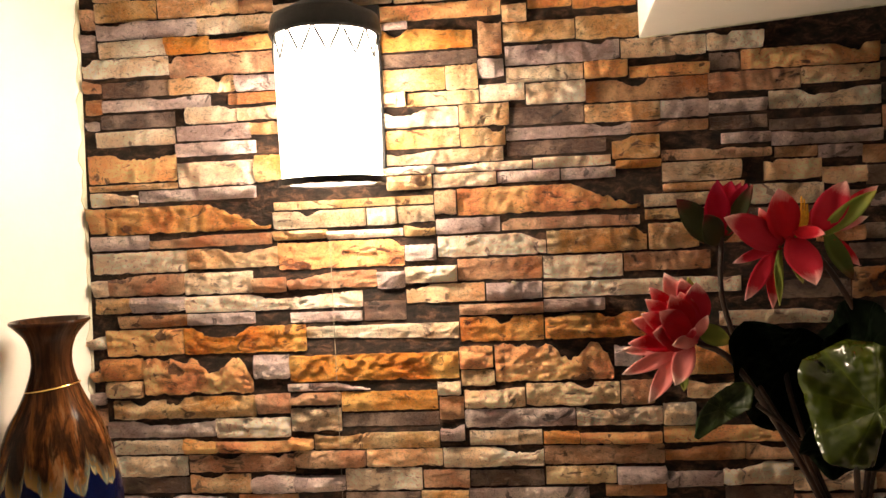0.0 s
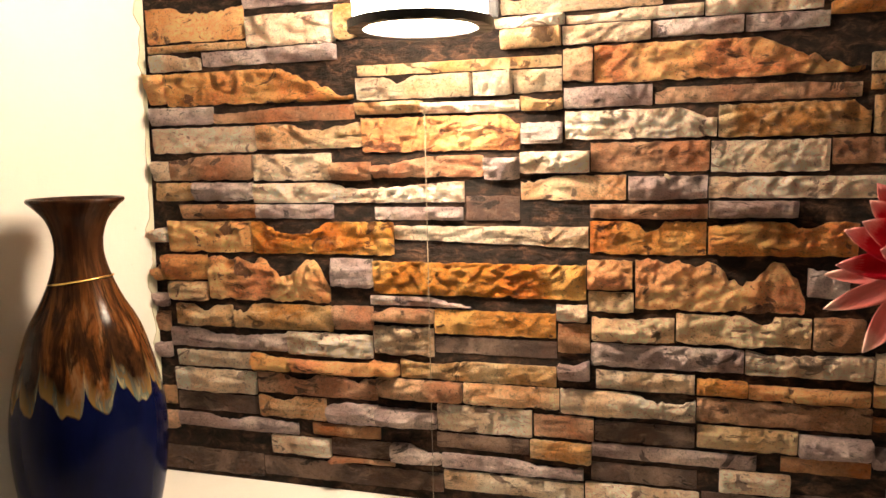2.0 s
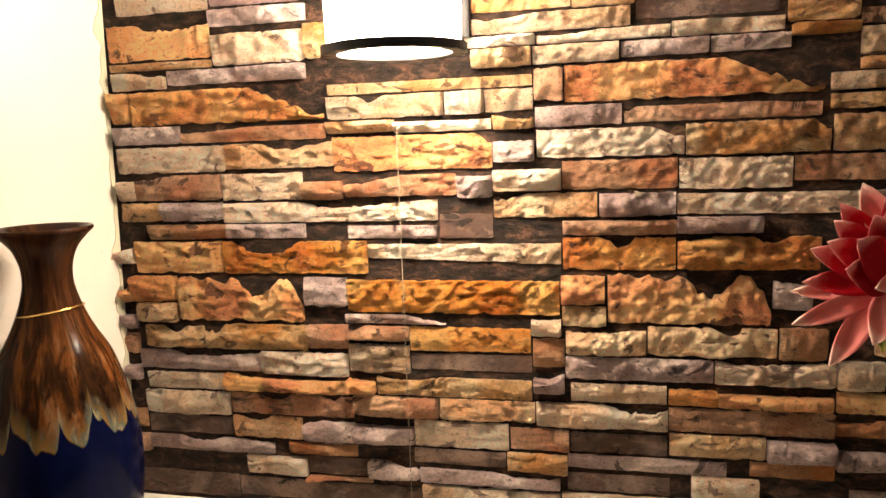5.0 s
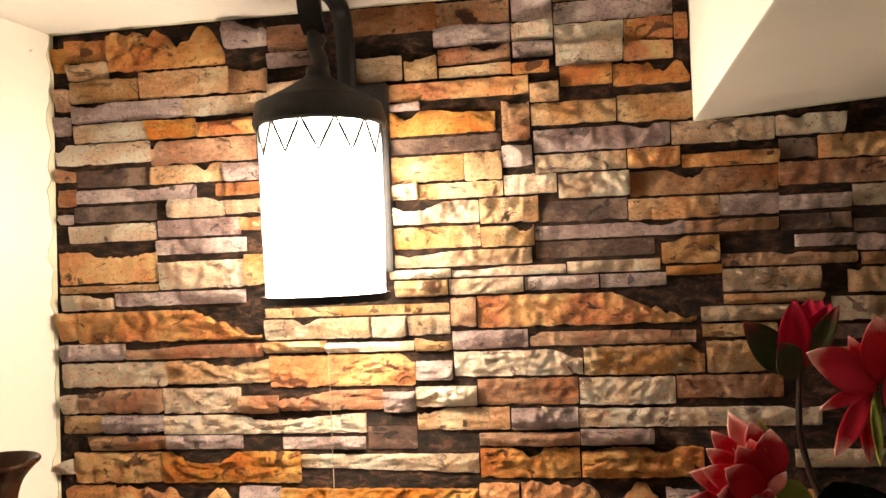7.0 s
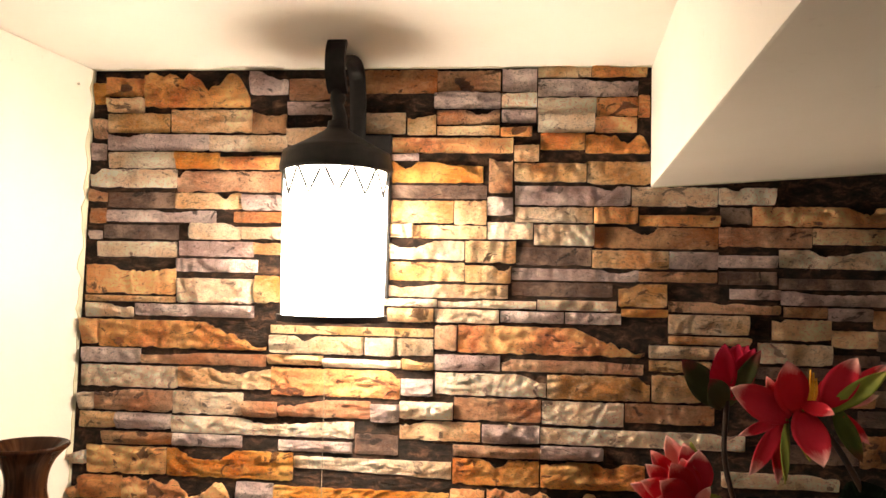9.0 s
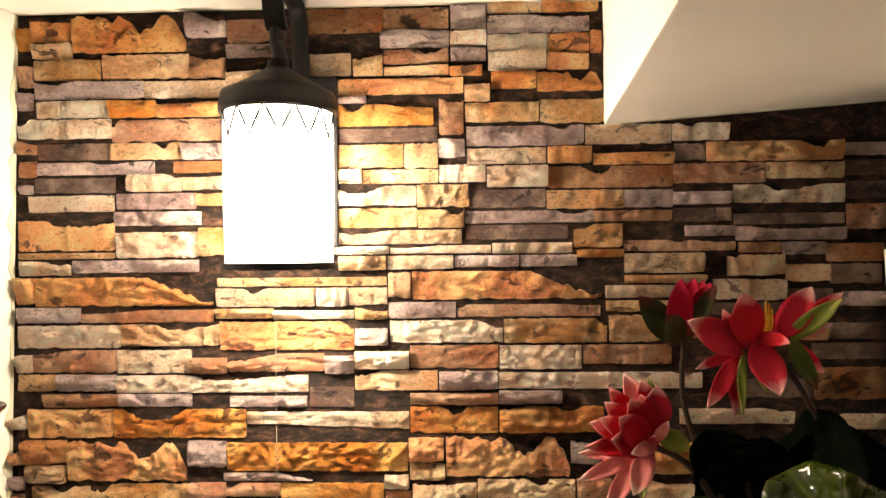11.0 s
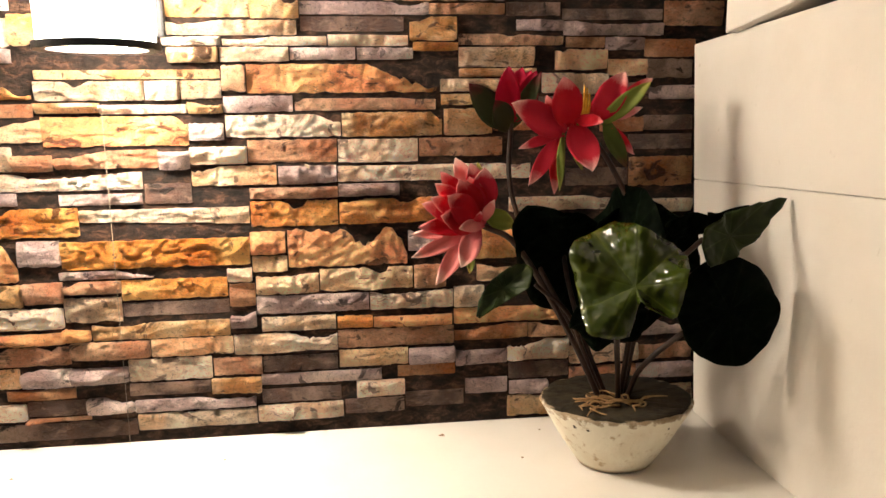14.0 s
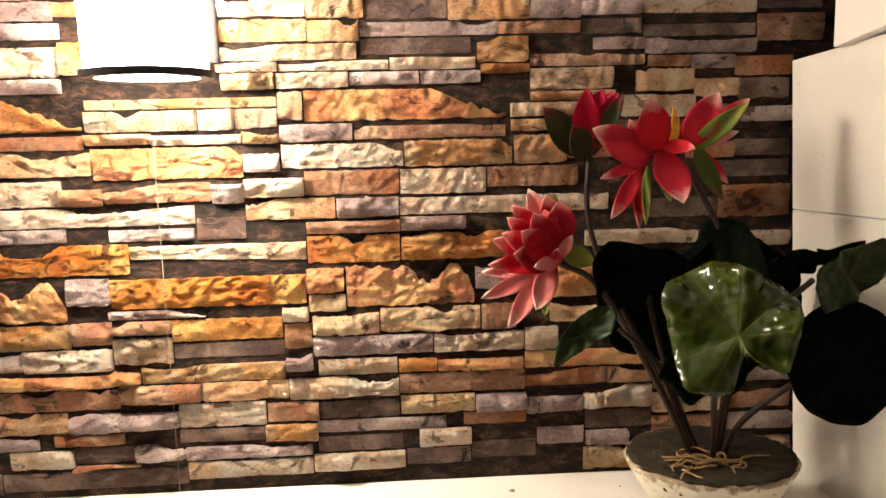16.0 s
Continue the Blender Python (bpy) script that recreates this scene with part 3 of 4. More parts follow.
F2 = (1.187, -0.157, 0.532)
open_flower = flower(F2, [
    (-0.021, -0.010, -0.111, -0.035, 0.034, 0.042, M_PINK), (-0.015, -0.003, -0.030, -0.020, 0.072, 0.044, M_RED), (0.029, 0.009, 0.068, -0.012, 0.079, 0.039, M_PINK),
    (0.023, 0.007, 0.053, 0.030, 0.050, 0.026, M_RED), (-0.006, 0.002, 0.007, -0.050, -0.067, 0.042, M_PINK), (-0.027, -0.015, -0.085, -0.030, -0.087, 0.022, M_PINK),
    (-0.026, -0.010, -0.101, -0.035, -0.032, 0.014, M_PINK), (-0.032, -0.021, -0.037, 0.000, -0.105, 0.018, M_RED), (-0.024, -0.012, -0.040, -0.040, -0.095, 0.011, M_SEPAL),
    (-0.008, -0.017, 0.000, -0.020, -0.067, 0.014, M_SEPAL), (-0.004, 0.011, 0.021, -0.050, 0.004, 0.021, M_RED), (0.050, 0.009, 0.101, 0.000, 0.026, 0.013, M_PALE),
    (0.035, 0.002, 0.101, -0.030, 0.063, 0.024, M_SEPAL), (0.059, 0.030, 0.116, 0.000, 0.070, 0.019, M_PINK), (0.042, 0.007, 0.070, -0.020, -0.065, 0.024, M_LEAFSEPAL),
    (0.053, -0.004, 0.097, 0.020, -0.047, 0.016, M_RED), (-0.027, -0.006, -0.046, 0.020, 0.046, 0.019, M_RED),
], "open lotus flower of red petals with pale tips")
for x, z, tall in ((0.006, 0.004, 0.056), (0.010, 0.006, 0.050), (0.014, 0.004, 0.044), (-0.036, 0.006, 0.036), (-0.040, 0.004, 0.030)):
    part("stamen", tube([(F2[0] + x * 0.6, F2[1] + 0.004, F2[2] + z), (F2[0] + x, F2[1] - 0.004, F2[2] + z + tall * 0.5), (F2[0] + x, F2[1] - 0.006, F2[2] + z + tall)], (0.0036, 0.0012), 8, 6), M_STAMEN, open_flower, smooth=True)

F1 = (1.040, -0.135, 0.383)
flower(F1, [
    (-0.006, 0.026, -0.039, 0.015, 0.101, 0.030, M_PALE), (0.001, 0.028, -0.017, 0.000, 0.093, 0.030, M_PINK), (0.001, 0.015, 0.001, -0.020, 0.087, 0.039, M_PINK), (-0.013, 0.015, -0.064, 0.000, 0.081, 0.028, M_RED),
    (-0.013, 0.010, -0.075, -0.025, 0.065, 0.030, M_PINK), (-0.008, 0.006, -0.084, -0.040, 0.045, 0.032, M_PINK), (-0.010, 0.001, -0.095, -0.015, 0.034, 0.030, M_PINK), (-0.006, -0.004, -0.101, -0.010, -0.003, 0.026, M_RED),
    (-0.015, -0.013, -0.111, 0.000, -0.015, 0.019, M_PALE), (-0.017, -0.016, -0.113, -0.020, -0.048, 0.021, M_PALE), (-0.019, -0.018, -0.077, -0.030, -0.090, 0.025, M_PALE), (-0.006, -0.008, -0.041, -0.050, -0.060, 0.030, M_PALE),
    (0.006, -0.001, -0.045, -0.065, 0.002, 0.018, M_PALE), (-0.010, -0.006, -0.010, -0.050, 0.023, 0.012, M_PINK), (0.001, 0.001, 0.014, -0.030, 0.038, 0.015, M_PALE), (-0.006, 0.001, -0.060, -0.055, 0.049, 0.040, M_RED),
    (-0.006, 0.003, -0.040, -0.035, 0.071, 0.040, M_RED), (-0.010, -0.004, -0.071, -0.060, 0.020, 0.037, M_RED), (-0.004, 0.008, -0.021, -0.010, 0.073, 0.035, M_RED), (0.006, 0.015, 0.051, -0.010, -0.007, 0.028, M_SEPAL),
    (0.015, 0.035, -0.005, 0.010, 0.094, 0.013, M_SEPAL), (-0.017, -0.048, -0.023, -0.020, -0.076, 0.012, M_SEPAL),
], "full pink and crimson lotus flower")

FB = (1.094, -0.10, 0.540)
flower(FB, [
    (-0.007, -0.004, -0.008, -0.020, 0.083, 0.035, M_BUD), (-0.004, -0.001, 0.018, 0.000, 0.082, 0.039, M_BUD), (0.005, -0.001, 0.038, -0.010, 0.076, 0.033, M_BUD), (-0.004, -0.003, 0.037, 0.020, 0.079, 0.033, M_BUD),
    (-0.009, -0.011, -0.070, -0.020, 0.057, 0.040, M_DARKSEPAL), (0.002, -0.010, 0.043, -0.022, 0.074, 0.023, M_DARKSEPAL), (-0.004, -0.015, -0.031, -0.030, 0.031, 0.035, M_DARKSEPAL),
], "closed crimson lotus bud with dark sepals")

stem([(PX - 0.022, PY, 0.104), (1.185, -0.17, 0.20), (1.12, -0.12, 0.34), (1.092, -0.10, 0.44), (1.094, -0.10, 0.536)], 0.0052)
stem([(PX - 0.03, PY - 0.02, 0.104), (1.170, -0.215, 0.20), (1.125, -0.19, 0.29), (1.085, -0.155, 0.355), (1.044, -0.135, 0.377)], 0.0060)
stem([(PX + 0.006, PY, 0.104), (1.265, -0.20, 0.25), (1.275, -0.17, 0.38), (1.24, -0.155, 0.47), (1.197, -0.155, 0.526)], 0.0058)
stem([(PX - 0.004, PY - 0.02, 0.104), (1.225, -0.25, 0.17), (1.205, -0.30, 0.25), (1.205, -0.345, 0.315)], 0.0055)
stem([(PX + 0.012, PY - 0.01, 0.104), (1.27, -0.23, 0.165), (1.315, -0.27, 0.228), (1.352, -0.322, 0.272)], 0.0056)
stem([(PX - 0.012, PY + 0.01, 0.104), (1.20, -0.17, 0.19), (1.18, -0.14, 0.28), (1.175, -0.12, 0.34)], 0.005)
stem([(PX + 0.016, PY + 0.012, 0.104), (1.28, -0.19, 0.22), (1.31, -0.24, 0.32), (1.335, -0.28, 0.37)], 0.005)
stem([(PX - 0.02, PY + 0.005, 0.104), (1.19, -0.20, 0.18), (1.16, -0.20, 0.25), (1.11, -0.20, 0.295)], 0.0045)


def leaf(centre, normal, up, radii, material, label="", cup=0.10, crumple=0.010, seed=0):
    """A broad leaf round its stalk: radii counter-clockwise from its own right-hand side."""
    n = Vector(normal).normalized()
    u = Vector(up)
    u = (u - n * u.dot(n)).normalized()
    s = u.cross(n)
    m = Matrix((s, u, n)).transposed().to_4x4()
    m.translation = Vector(centre)
    steps, rings = 60, 9
    bm = bmesh.new()
    layers = []
    for side in (0.0007, -0.0007):
        mid = bm.verts.new((0, 0, side))
        grid = []
        for i in range(1, rings + 1):
            f = i / rings
            ring = []
            for k in range(steps):
                a = 2 * math.pi * k / steps
                q = k / steps * len(radii)
                j = int(q)
                w = (1 - math.cos(math.pi * (q - j))) / 2
                r = radii[j % len(radii)] * (1 - w) + radii[(j + 1) % len(radii)] * w
                x, y = r * f * math.cos(a), r * f * math.sin(a)
                z = cup * r * f * f + crumple * f * (math.sin(5 * a + seed) * f + 1.4 * noise.noise(Vector((x * 22 + seed, y * 22, seed))))
                ring.append(bm.verts.new((x, y, z + side)))
            grid.append(ring)
        layers.append((mid, grid))
    for mid, grid in layers:
        for k in range(steps):
            bm.faces.new((mid, grid[0][k], grid[0][(k + 1) % steps]))
            for i in range(rings - 1):
                bm.faces.new((grid[i][k], grid[i + 1][k], grid[i + 1][(k + 1) % steps], grid[i][(k + 1) % steps]))
    a, b = layers[0][1][-1], layers[1][1][-1]
    for k in range(steps):
        bm.faces.new((a[k], b[k], b[(k + 1) % steps], a[(k + 1) % steps]))
    ob = on(lotus, "leaf", bm, material, label, True)
    ob.matrix_basis = m
    return ob


# radii start at the leaf's right and run round through its top
leaf((1.207, -0.355, 0.322), (-0.40, -0.80, 0.42), (0, 0.35, 1), [0.067, 0.074, 0.08, 0.078, 0.073, 0.074, 0.084, 0.098, 0.099, 0.101, 0.094, 0.082, 0.077, 0.077, 0.081, 0.089, 0.079, 0.069, 0.027, 0.023, 0.042, 0.067, 0.063, 0.063], M_LEAF, "broad glossy green leaf", 0.05, 0.016, 1)
leaf((1.355, -0.330, 0.276), (-0.02, -0.98, -0.12), (0, 0, 1), [0.075, 0.068, 0.069, 0.073, 0.078, 0.082, 0.083, 0.08, 0.074, 0.071, 0.074, 0.078, 0.084, 0.09, 0.086, 0.078], M_LEAFUNLIT, "round dark leaf seen from its unlit side", -0.04, 0.002, 2)
leaf((1.352, -0.325, 0.381), (0.10, -0.90, 0.20), (0, 0, 1), [0.042, 0.061, 0.094, 0.061, 0.044, 0.036, 0.033, 0.031, 0.03, 0.031, 0.035, 0.041, 0.046, 0.056, 0.058, 0.057, 0.044, 0.034, 0.03, 0.027, 0.025, 0.025, 0.027, 0.032], M_LEAFMID, "pointed dull green leaf", 0.2, 0.006, 3)
leaf((1.355, -0.25, 0.394), (0.10, -0.90, -0.20), (0, 0, 1), [0.05, 0.07, 0.04, 0.018, 0.013, 0.011, 0.010, 0.010, 0.011, 0.014, 0.022, 0.042, 0.075, 0.066, 0.05, 0.035, 0.026, 0.022, 0.018, 0.016, 0.015, 0.016, 0.018, 0.026], M_LEAFUNLIT, "", 0.15, 0.005, 4)
leaf((1.173, -0.130, 0.330), (0.20, -0.90, -0.30), (0, 0, 1), [0.094, 0.088, 0.076, 0.071, 0.071, 0.073, 0.076, 0.085, 0.102, 0.121, 0.117, 0.1, 0.09, 0.086, 0.083, 0.085, 0.094, 0.094, 0.101, 0.121, 0.138, 0.135, 0.125, 0.104], M_LEAFUNLIT, "", 0.12, 0.008, 5)
leaf((1.318, -0.120, 0.356), (0.20, -0.90, -0.30), (0, 0, 1), [0.094, 0.076, 0.056, 0.05, 0.049, 0.051, 0.058, 0.066, 0.078, 0.069, 0.097, 0.114, 0.098, 0.09, 0.088, 0.078, 0.073, 0.073, 0.079, 0.091, 0.097, 0.112, 0.131, 0.106], M_LEAFUNLIT, "", 0.10, 0.008, 6)
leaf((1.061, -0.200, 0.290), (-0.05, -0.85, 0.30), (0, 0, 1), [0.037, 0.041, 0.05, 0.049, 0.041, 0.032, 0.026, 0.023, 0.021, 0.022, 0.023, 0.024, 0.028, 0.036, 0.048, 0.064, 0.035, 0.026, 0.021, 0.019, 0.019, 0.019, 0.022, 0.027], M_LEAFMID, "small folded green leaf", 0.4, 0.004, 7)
leaf((1.205, -0.26, 0.255), (-0.1, -0.8, -0.35), (0, 0, -1), [0.06, 0.05, 0.055, 0.05, 0.06, 0.05, 0.06, 0.05], M_LEAFUNLIT, "", 0.1, 0.008, 8)
# two leaves added, hidden behind the others, to throw shade on the side panel
leaf((1.285, -0.165, 0.262), (-0.1, -0.9, -0.25), (0, 0, 1), [0.062, 0.058, 0.052, 0.056, 0.06, 0.066, 0.060, 0.056, 0.064, 0.058], M_LEAFUNLIT, "", 0.1, 0.008, 9)
leaf((1.255, -0.190, 0.362), (-0.93, -0.20, 0.30), (0, 0, 1), [0.092, 0.086, 0.080, 0.078, 0.082, 0.086, 0.094, 0.088, 0.080, 0.084, 0.090, 0.086], M_LEAFUNLIT, "", 0.08, 0.008, 10)

# ---- small marks and torn paper ----
seam = tagged(part("paper_seam", box(0.44972, 0.45028, -0.0146, -0.0134, 0.001, 0.560), M_SEAM, wall), "thin pale vertical paper seam")


def ragged_strip(points, width_way, depth_way, width, seed, name):
    """A torn paper edge along a line."""
    r = random.Random(seed)
    a, b = Vector(points[0]), Vector(points[1])
    steps = 60
    bm = bmesh.new()
    rows = []
    for i in range(steps + 1):
        p = a.lerp(b, i / steps)
        w = width * (0.35 + 0.9 * r.random() ** 2)
        q = [p, p + Vector(width_way) * w]
        rows.append([bm.verts.new(v + Vector(depth_way) * d) for v in q for d in (0.0002, 0.0014)])
    for p, q in zip(rows, rows[1:]):
        for i, j in ((0, 1), (1, 3), (3, 2), (2, 0)):
            bm.faces.new((p[i], p[j], q[j], q[i]))
    bm.faces.new((rows[0][0], rows[0][1], rows[0][3], rows[0][2]))
    bm.faces.new((rows[-1][0], rows[-1][2], rows[-1][3], rows[-1][1]))
    return structure(name, bm, M_EDGE, "torn pale green paper edge", "trim")


ragged_strip([(-0.012, -0.0025, 0.0), (0.0074, -0.0025, CEIL)], (-0.10, -1, 0), (1, 0, 0), 0.016, 1, "trim_1")
ragged_strip([(0.0, -0.0025, CEIL), (BEAM_X, -0.0025, CEIL)], (0, -1, 0), (0, 0, -1), 0.008, 2, "trim_2")
ragged_strip([(BEAM_X, -0.0025, BEAM_Z), (1.60, -0.0025, BEAM_Z + 0.0424)], (0, -1, 0), (0, 0, -1), 0.010, 3, "trim_3")
tagged(part("nail", tube([(-0.004, -0.049, 1.041), (0.004, -0.049, 1.041), (0.008, -0.0495, 1.0405)], 0.0022, 6, 8), M_WALL), "small painted-over nail in the cream wall", "nail")
tagged(part("wall_plug", tube([(0.768, -0.004, 0.469), (0.768, -0.012, 0.469), (0.768, -0.017, 0.4685)], 0.0022, 6, 8, 2.2), M_SEAM), "small pale plastic plug in the stone-papered wall", "wall plug")
for x, y, r in ((0.982, -0.057, 0.0050), (1.10, -0.165, 0.0022), (1.155, -0.06, 0.0018), (0.30, -0.12, 0.0025), (0.62, -0.10, 0.0020)):
    tagged(part("stain", lathe([(0, 0.0016), (r * 0.8, 0.0012), (r, 0.0004), (0, 0.0003)], 12, (x, y, 0), lambda i, a: (0.25 * r * math.sin(3 * a + r * 900), 0)), M_SPECK), "small brown stain on the white worktop", "stain", "stains on the worktop")


# ---- the wallpaper's printed stones, built in relief ----
SCALLOPS = [0.95, 1.0, 0.98, 0.90, 0.97, 0.94, 0.84, 0.99, 0.86, 0.70, 0.60, 0.63, 0.80, 0.98, 0.97, 0.74, 0.45]


def upper_edge(w, h, kind, rnd):
    """How high the upper edge of a stone stands, along its length: 1 is the full height."""
    if kind == "z":
        def edge(u):
            q = u * (len(SCALLOPS) - 1)
            i = min(int(q), len(SCALLOPS) - 2)
            return SCALLOPS[i] + (SCALLOPS[i + 1] - SCALLOPS[i]) * (q - i)
        return edge
    # cut-outs bare the dark backing, shaped as shadow from the stone above
    shade_bites = []
    if kind in "octbg":
        for _ in range(rnd.choice((0, 0, 0, 1)) + int(w > 0.15 and rnd.random() < 0.6)):
            shade_bites.append((rnd.uniform(-0.05, 1.05), rnd.uniform(0.012, 0.040) / w, rnd.uniform(0.10, 0.32), rnd.choice((0.3, 1.0, 3.0))))

    def edge(u):
        low = 0.0
        for at, half, deep, skew in shade_bites:
            d = (u - at) / (half * (skew if u > at else 1.0))
            low = max(low, deep * max(0.0, min(1.0, 1.45 - abs(d))))
        if kind in "pq" and u > 0.62:
            low = max(low, (u - 0.62) / 0.38 * 0.85)
        return 1 - low
    return edge


def rough_stone(w, h, deep, kind, seed):
    """A split stone: uneven outline, chiselled facets, back in the plane of the wall."""
    rnd = random.Random(seed)
    nx = max(4, min(46, round(w / 0.0052)))
    nz = max(3, min(9, round(h / 0.0052)))
    push = rnd.uniform(0, 50)
    deep *= 1.0 if kind == "d" else rnd.uniform(0.8, 1.9)
    edge = upper_edge(w, h, kind, rnd)
    facets = []
    for _ in range(max(3, int(w * h / 0.0007))):
        facets.append((rnd.uniform(0, w), rnd.uniform(0.15, 0.85) * h, rnd.uniform(-0.38, 0.38), rnd.uniform(-0.60, 0.40), rnd.uniform(0.9, 1.45)))
    bm = bmesh.new()
    front = []
    for i in range(nx + 1):
        u = i / nx
        x = u * w + (rnd.uniform(-0.2, 0.2) * w / nx if 0 < i < nx else rnd.uniform(-0.0008, 0.0012) * (1 if i == 0 else -1))
        low = h * (0.01 + 0.10 * max(0.0, noise.noise(Vector((x * 45 + push, 3.1, push)))) + 0.05 * abs(noise.noise(Vector((x * 160, 7.7, push)))))
        high = h * (edge(u) - 0.07 * abs(noise.noise(Vector((x * 130 + push, 9.3, push)))) - (0.03 + 0.30 * (1 - edge(u))) * rnd.random())
        low += 0.03 * h if i in (0, nx) else 0.0
        if kind == "s":
            low += 0.30 * h * (1 - u)
        high = max(high, low + 0.10 * h)
        col = []
        for k in range(nz + 1):
            v = k / nz
            z = low + v * (high - low)
            rim = i in (0, nx) or k in (0, nz)
            face = min(a + (sx * (x - fx) + sz * (z - fz)) / deep for fx, fz, sx, sz, a in facets)
            face = max(0.42, min(1.35, face))
            chips = 0.42 * noise.noise(Vector((x * 60 + push, z * 90, push))) + 0.30 * noise.noise(Vector((x * 150, z * 190 + push, push))) + 0.10 * rnd.uniform(-1, 1)
            under = 0.50 + 0.50 * min(1.0, v / 0.6)
            d = deep * under * ((0.78 + 0.22 * rnd.random()) * face if rim else face + chips)
            col.append(bm.verts.new((x, -max(d, 0.0012), z)))
        front.append(col)
    for i in range(nx):
        for k in range(nz):
            bm.faces.new((front[i][k], front[i + 1][k], front[i + 1][k + 1], front[i][k + 1]))
    loop = [front[i][0] for i in range(nx + 1)] + [front[nx][k] for k in range(1, nz + 1)] + [front[i][nz] for i in range(nx - 1, -1, -1)] + [front[0][k] for k in range(nz - 1, 0, -1)]
    rear = [bm.verts.new((p.co.x, 0.0006, p.co.z)) for p in loop]
    for a in range(len(loop)):
        b = (a + 1) % len(loop)
        bm.faces.new((loop[b], loop[a], rear[a], rear[b]))
    return bm


STONE_DEPTH = {"o": 0.0155, "p": 0.0155, "z": 0.0165, "t": 0.0135, "c": 0.014, "s": 0.015, "g": 0.0125, "q": 0.0125, "b": 0.0105, "d": 0.005}
stone_count = 0


def lay_stones(rows):
    """Each stone: left edge, lower edge, width, height in millimetres, and its colour."""
    global stone_count
    for x, z, w, h, kind in rows:
        stone_count += 1
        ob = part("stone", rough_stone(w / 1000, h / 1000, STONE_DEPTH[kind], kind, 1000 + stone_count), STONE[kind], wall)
        ob.location = (x / 1000, 0, z / 1000)


lay_stones([(9, 1015, 25, 37, 'o'), (36, 1029, 67, 33, 'o'), (36, 1000, 67, 27, 't'), (105, 1008, 193, 64, 'z'), (300, 1031, 66, 41, 'g'), (368, 1021, 82, 40, 'b'), (496, 1033, 135, 42, 'b'), (628, 1006, 113, 28, 'g'), (633, 1036, 108, 37, 'b'), (743, 1007, 60, 23, 'c'), (743, 1035, 60, 39, 'g'), (805, 1060, 89, 20, 't'), (805, 997, 98, 28, 'c'), (805, 1027, 167, 31, 'g'), (896, 1060, 92, 23, 'o'), (974, 990, 18, 39, 'o')])
lay_stones([(10, 952, 26, 36, 'b'), (38, 963, 114, 35, 't'), (154, 963, 149, 43, 't'), (305, 962, 60, 39, 'b'), (367, 996, 88, 23, 'g'), (369, 942, 91, 28, 'c'), (496, 962, 82, 37, 'c'), (580, 960, 50, 40, 't'), (632, 960, 108, 16, 't'), (632, 979, 109, 25, 'b'), (742, 958, 53, 19, 'o'), (743, 982, 60, 22, 'g'), (805, 965, 95, 30, 'c'), (810, 935, 75, 28, 'o'), (902, 965, 69, 26, 'o'), (905, 993, 67, 31, 'o')])
lay_stones([(8, 913, 27, 31, 'g'), (9, 864, 159, 34, 'c'), (38, 931, 188, 30, 'g'), (42, 899, 125, 30, 'c'), (169, 898, 77, 30, 'o'), (170, 857, 200, 39, 'b'), (227, 930, 140, 30, 'c'), (248, 898, 122, 23, 'o'), (547, 916, 56, 11, 'g'), (547, 929, 217, 27, 'o'), (550, 877, 164, 37, 'o'), (723, 860, 41, 64, 'b'), (766, 915, 42, 27, 't'), (766, 880, 123, 33, 't'), (887, 929, 105, 34, 'z'), (891, 876, 105, 41, 't')])
lay_stones([(9, 838, 31, 24, 'b'), (42, 828, 124, 29, 'd'), (168, 827, 122, 30, 't'), (292, 826, 78, 28, 'g'), (547, 807, 116, 40, 't'), (550, 850, 171, 24, 'd'), (665, 805, 56, 42, 't'), (723, 822, 42, 31, 'g'), (768, 840, 194, 34, 'g'), (770, 811, 130, 27, 'c'), (902, 810, 72, 28, 'o'), (964, 840, 140, 34, 'c'), (1106, 844, 88, 28, 'c'), (1108, 812, 51, 29, 'd'), (1161, 809, 217, 33, 'o'), (1380, 816, 104, 22, 'g')])
lay_stones([(10, 799, 28, 29, 'b'), (11, 771, 23, 25, 'g'), (36, 772, 140, 27, 'd'), (40, 803, 202, 22, 'g'), (199, 773, 89, 30, 'c'), (275, 804, 96, 20, 'b'), (290, 775, 81, 22, 'c'), (547, 782, 47, 24, 't'), (596, 781, 125, 24, 't'), (723, 781, 77, 30, 'c'), (801, 772, 100, 36, 'c'), (903, 769, 202, 37, 'b'), (976, 807, 130, 19, 'o'), (1107, 774, 148, 34, 'b'), (1256, 780, 123, 27, 't'), (1381, 784, 104, 26, 'd')])
lay_stones([(26, 740, 147, 29, 'c'), (175, 716, 146, 24, 'g'), (178, 743, 136, 28, 'g'), (315, 748, 56, 25, 't'), (547, 708, 137, 33, 't'), (547, 744, 137, 34, 'c'), (686, 740, 85, 39, 't'), (766, 713, 209, 21, 'g'), (773, 738, 125, 32, 'd'), (900, 735, 125, 32, 't'), (977, 714, 127, 18, 'b'), (1027, 736, 77, 30, 'g'), (1106, 712, 94, 23, 'd'), (1106, 740, 94, 21, 'g'), (1202, 740, 178, 32, 'c'), (1382, 746, 104, 30, 'd')])
